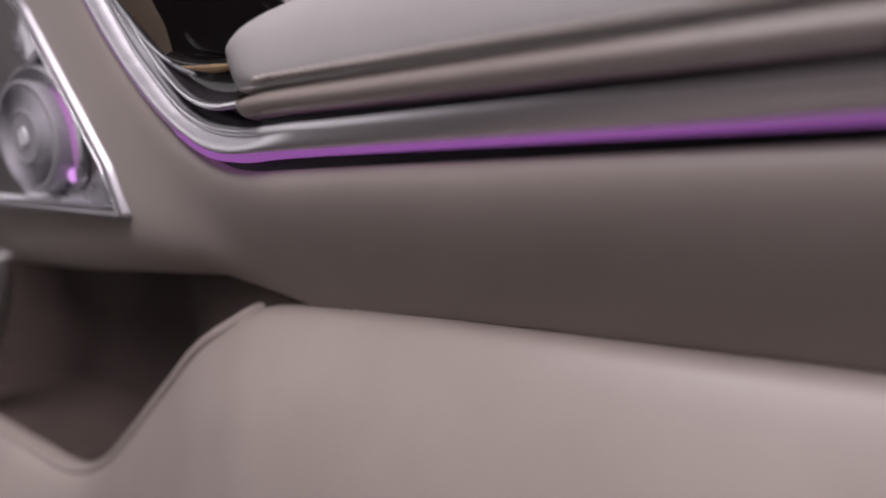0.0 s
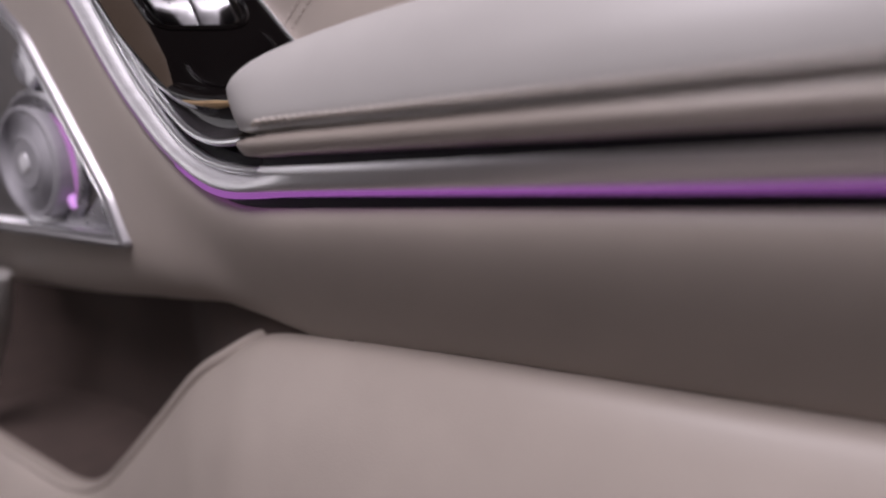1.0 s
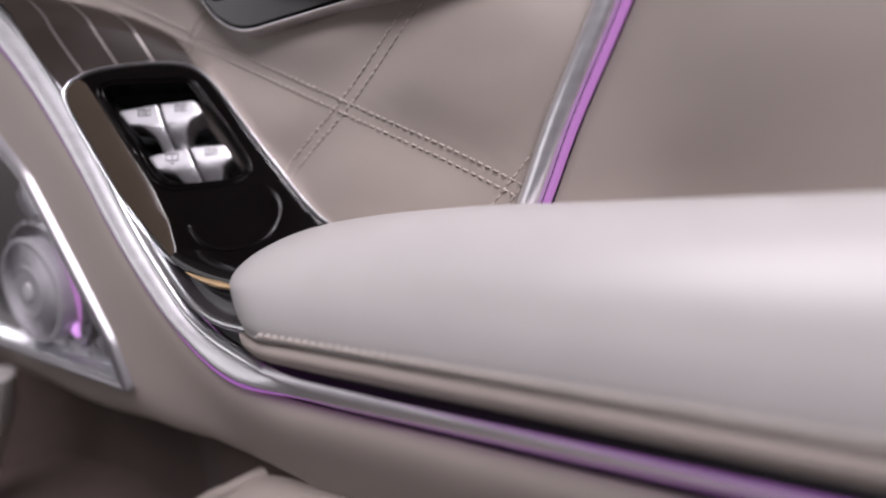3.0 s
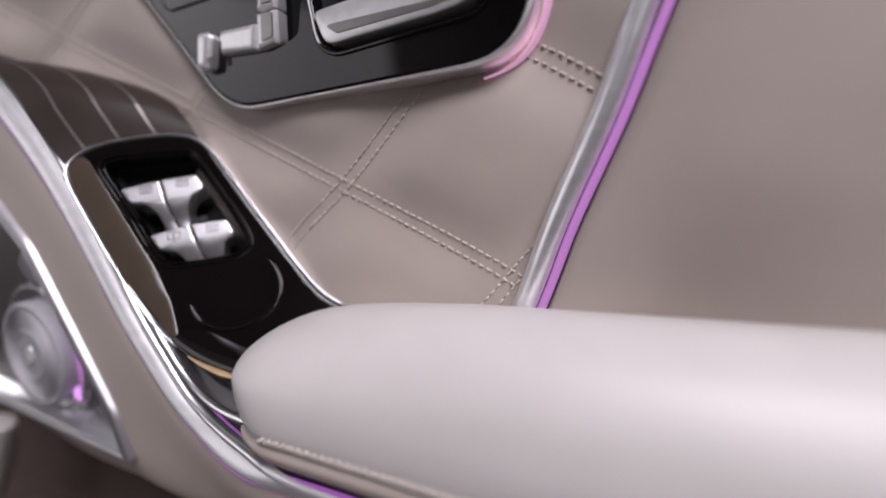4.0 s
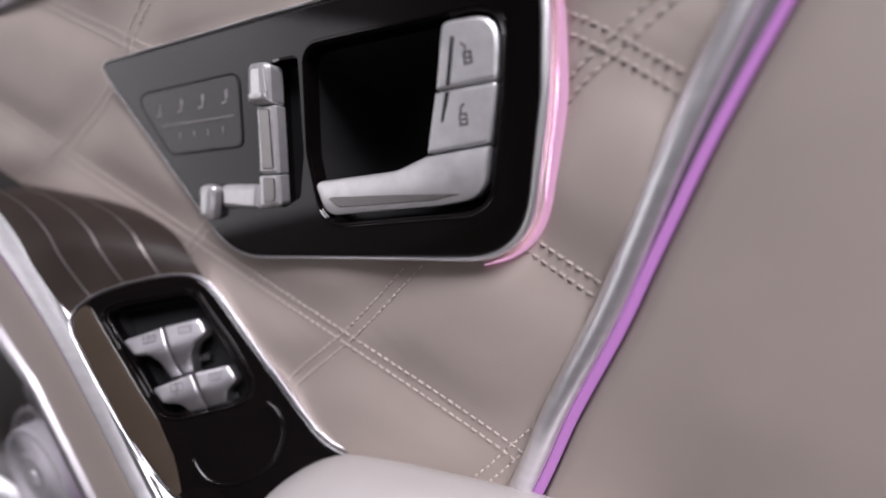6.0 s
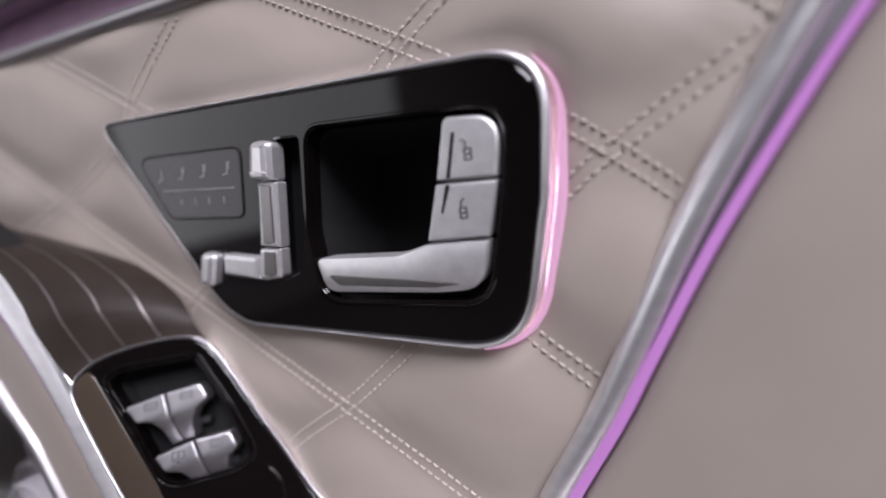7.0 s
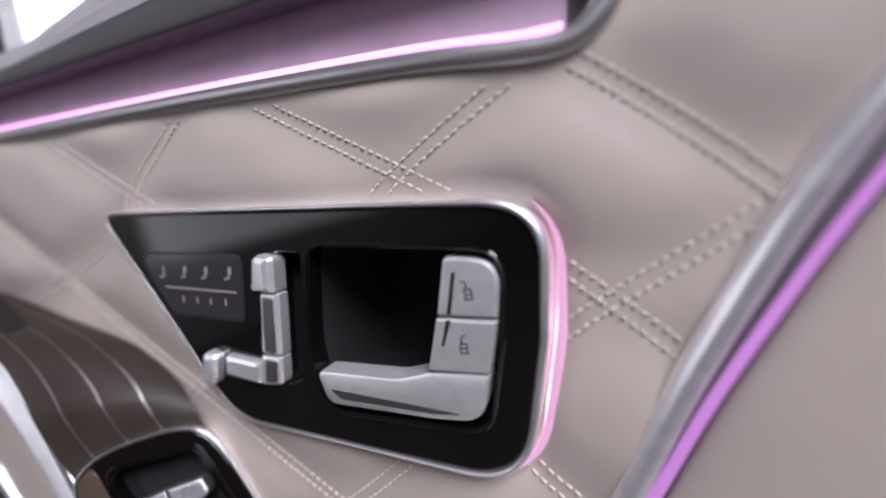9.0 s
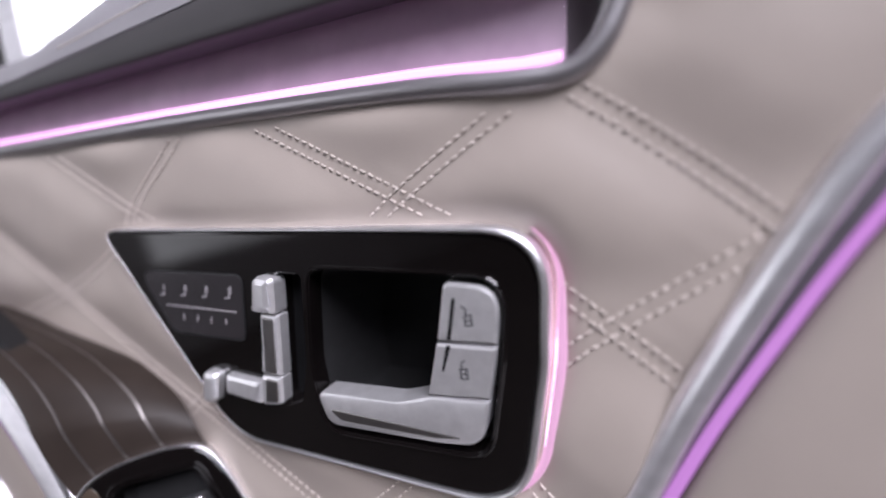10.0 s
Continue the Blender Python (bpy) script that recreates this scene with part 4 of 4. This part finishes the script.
mesh_part("side_stitching", *stitches([Vector((u, -0.0806 - 0.045 * max(0, u + 0.041), 0.0547)) for u in np.linspace(-0.046, 0.12, 60)], 0.0029, 0.0030, 0.00058, lean=0.45), THREAD, arm, "slanted beige stitching", kind="stuff")
# Black sheet stands in for the shade between pad and band.
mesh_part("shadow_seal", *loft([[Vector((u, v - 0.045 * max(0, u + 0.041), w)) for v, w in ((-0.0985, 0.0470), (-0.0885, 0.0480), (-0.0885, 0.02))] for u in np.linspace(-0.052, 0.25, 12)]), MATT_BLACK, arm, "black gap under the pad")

# ---- lower door: leather body, pocket, lower pad, speaker ----
TRI = rounded([(-0.1442, -0.1222, 0.0030), (-0.1508, -0.0975, 0.03), (-0.1940, -0.0190, 0.04), (-0.225, 0.010, 0.02), (-0.34, 0.03, 0.02), (-0.34, -0.1030, 0.01)], 8)
body = thing("console_body", (-0.05, -0.13, 0.04), "beige leather console body below the trim band", "door trim", kind="structure")


def body_floor(u):
    k = min(1, max(0, (u + 0.11) / 0.05))
    return -0.150 * (1 - k) - 0.1640 * k - 0.045 * max(0, u)


rows = []
for u in np.concatenate([np.arange(-0.36, -0.13, 0.0015), np.arange(-0.13, -0.03, 0.003), np.arange(-0.03, 0.27, 0.012)]):
    o = y_of(OUTER, u)
    i = y_of(INNER, u)
    right = min(1, max(0, (u + 0.15) / 0.11))
    right = right * right * (3 - 2 * right)
    top_v = o.y - 0.0002 - 0.0046 * right
    top_w = o.z - 0.0020 - 0.0036 * right
    bot = body_floor(u)
    row = [Vector((u, top_v, top_w - 0.012))]
    for k in np.linspace(0, 1, 56):
        v = top_v + (bot - top_v) * k
        edge_round = 0.0035 * (1 - math.exp(-k * 16))
        w_right = top_w - 0.0008 + edge_round - 0.026 * k ** 1.55
        w_left = top_w + 0.4 * edge_round - 0.001 * k - 0.016 * k ** 9
        row.append(Vector((u, v, w_left * (1 - right) + w_right * right)))
    row.append(Vector((u, bot + 0.001, row[-1].z - 0.03)))
    rows.append(row)
b_verts, b_faces = loft(rows)
cut = inset(TRI, 0.0012)
mid = [sum((b_verts[i] for i in f), Vector()) / 4 for f in b_faces]
away = outline_distance(np.array([m.x for m in mid]), np.array([m.y for m in mid]), cut)
mesh_part("leather_cover", b_verts, [f for f, d in zip(b_faces, away) if d > 0], LEATHER, body, sharp=80)

RIM = spline([(-0.50, -0.262, 0.0), (-0.377, -0.281, 0), (-0.329, -0.288, 0), (-0.298, -0.292, 0), (-0.270, -0.289, 0), (-0.240, -0.276, 0), (-0.210, -0.253, 0), (-0.169, -0.218, 0), (-0.135, -0.189, 0), (-0.112, -0.1755, 0), (-0.094, -0.1665, 0), (-0.075, -0.1625, 0), (-0.04, -0.1622, 0), (0.02, -0.1645, 0), (0.1, -0.1685, 0), (0.27, -0.177, 0)])
pocket = thing("door_pocket", (-0.2, -0.22, 0.0), "dark lined door pocket under the speaker", "pocket", kind="structure")
rows = [[Vector((u, v, w)) for u, w in ((-0.46, 0.02), (-0.44, -0.03), (-0.35, -0.045), (-0.24, -0.040), (-0.205, -0.022), (-0.17, -0.002), (-0.135, 0.012), (-0.09, 0.0225), (-0.04, 0.0245))] for v in np.linspace(-0.32, -0.14, 12)]
mesh_part("lining", *loft(rows), DARK_LINING, pocket, sharp=80)
rows = [[p + Vector((0, 0, w)) for w in (-0.045, -0.02, 0.021)] for p in RIM if p.x < -0.19]
mesh_part("lower_lining", *loft(rows), DARK_LINING, pocket, sharp=80)
lower = thing("lower_door_pad", (0.0, -0.26, 0.04), "beige leather lower door pad with a rounded pocket edge", "door trim", kind="structure")
rows = []
for i, p in enumerate(RIM):
    d = (RIM[min(i + 1, len(RIM) - 1)] - RIM[max(i - 1, 0)]).normalized()
    side = Vector((d.y, -d.x, 0))
    away = min(1, max(0, (-0.07 - p.x) / 0.05))
    row = []
    for s, w in ((0.0, 0.018), (0.001, 0.0262), (0.003, 0.0300), (0.006, 0.0328), (0.012, 0.0368), (0.022, 0.0425), (0.036, 0.0490), (0.055, 0.0555), (0.085, 0.0620), (0.13, 0.066), (0.20, 0.066)):
        q = p + side * s
        q.y = min(q.y, p.y + 0.003)
        row.append(Vector((q.x if s < 0.02 else p.x + side.x * (0.02 + 0.25 * (s - 0.02)), q.y if s < 0.02 else p.y + side.y * 0.02 - (s - 0.02), w)))
    rows.append(row)
mesh_part("leather_cover", *loft(rows), LEATHER, lower, sharp=80)
piping = [p + Vector((0, 0, 0.027 - 0.008 * max(0, (p.x + 0.13) / 0.04) ** 2)) for p in RIM if p.x < -0.085]
mesh_part("edge_piping", *tube(piping, 0.0032, 10), LEATHER, lower, "pale rounded pocket edge")
grip = thing("pocket_flange", (-0.36, -0.19, 0.03), "pale rounded edge piece beside the pocket", "trim", kind="structure")
mesh_part("flange", *tube(spline([(-0.40, -0.24, 0.03), (-0.365, -0.205, 0.031), (-0.338, -0.178, 0.032), (-0.322, -0.155, 0.033), (-0.315, -0.14, 0.033)]), 0.010, 12), LEATHER_SMOOTH, grip)

speaker = thing("tweeter_speaker", (-0.215, -0.077, 0.044), "round silver tweeter in a triangular chrome frame with violet light", "speaker")
mesh_part("chrome_frame", *band(TRI, 0.0042, 0.025, 0.0440, 0.0012), BEAD_METAL, speaker, "satin chrome frame", sharp=50)
mesh_part("inner_bead", *band(inset(TRI, 0.0050), 0.0012, 0.030, 0.0432, 0.0005), CHROME, speaker, "bright inner bead", sharp=50)
mesh_part("dark_plate", *slab(inset(TRI, 0.0030), 0.024, 0.0335, 0.0006), SMOKED, speaker, "dark satin plate")


def turned(profile, c, steps=48):
    rows = [[Vector((c[0] + r * math.cos(a), c[1] + r * math.sin(a), w)) for a in [2 * math.pi * k / steps for k in range(steps)]] for r, w in profile]
    return loft(rows, True)


CEN = (-0.2185, -0.0775)
mesh_part("crystal_ring", *turned([(0.0375, 0.0330), (0.0370, 0.0360), (0.0345, 0.0367), (0.0315, 0.0350), (0.0290, 0.0343)], CEN), CRYSTAL, speaker, "faceted crystal ring", sharp=40)
arc_pts = [Vector((CEN[0] + r * math.cos(a), CEN[1] + r * math.sin(a), 0.0365)) for a, r in zip(np.linspace(-0.62, 0.85, 24), np.linspace(0.0335, 0.0300, 24))]
mesh_part("light_arc", *tube(arc_pts, 0.0013, 8, taper=8), PURPLE, speaker, "violet light arc")
mesh_part("light_spot", *turned([(0.0040, 0.0350), (0.0037, 0.0364), (0.0026, 0.0372), (0.0002, 0.0375)], (-0.1945, -0.0985), 24), VIOLET_SPOT, speaker, "glowing violet lens")
mesh_part("crystal_wedge", *slab(rounded([(-0.1580, -0.1128, 0.002), (-0.1640, -0.0930, 0.006), (-0.1830, -0.1060, 0.006), (-0.2150, -0.1090, 0.004), (-0.2100, -0.1125, 0.003)], 6), 0.0335, 0.0385, 0.0018), CRYSTAL, speaker, "clear crystal wedge in the corner", sharp=40)
mesh_part("crystal_wedge", *slab(rounded([(-0.1960, -0.0370, 0.003), (-0.2080, -0.0180, 0.006), (-0.2240, -0.0300, 0.006), (-0.2100, -0.0430, 0.004)], 6), 0.0335, 0.0385, 0.0018), CRYSTAL, speaker, "clear crystal wedge above the disc", sharp=40)
mesh_part("grille_disc", *turned([(0.0282, 0.0340), (0.0280, 0.0405), (0.0270, 0.0417), (0.0255, 0.0417), (0.0250, 0.0411), (0.0140, 0.0414), (0.0135, 0.0421), (0.0125, 0.0423), (0.0120, 0.0417), (0.0005, 0.0419)], CEN), GRILLE, speaker, "perforated silver disc", sharp=25)
disc = speaker.children[-1]
for k in range(9):
    mesh_part("grille_ring", *turned([(0.0150 + 0.0011 * k, 0.0410), (0.0153 + 0.0011 * k, 0.0416), (0.0156 + 0.0011 * k, 0.0410)], CEN, 40), GRILLE, disc)
mesh_part("plain_emblem", *slab(rounded([(CEN[0] - 0.004, CEN[1] - 0.006, 0.003), (CEN[0] + 0.004, CEN[1] - 0.003, 0.003), (CEN[0] + 0.003, CEN[1] + 0.006, 0.003), (CEN[0] - 0.004, CEN[1] + 0.003, 0.003)]), 0.0415, 0.0425, 0.0003), SATIN, disc, "plain raised emblem")
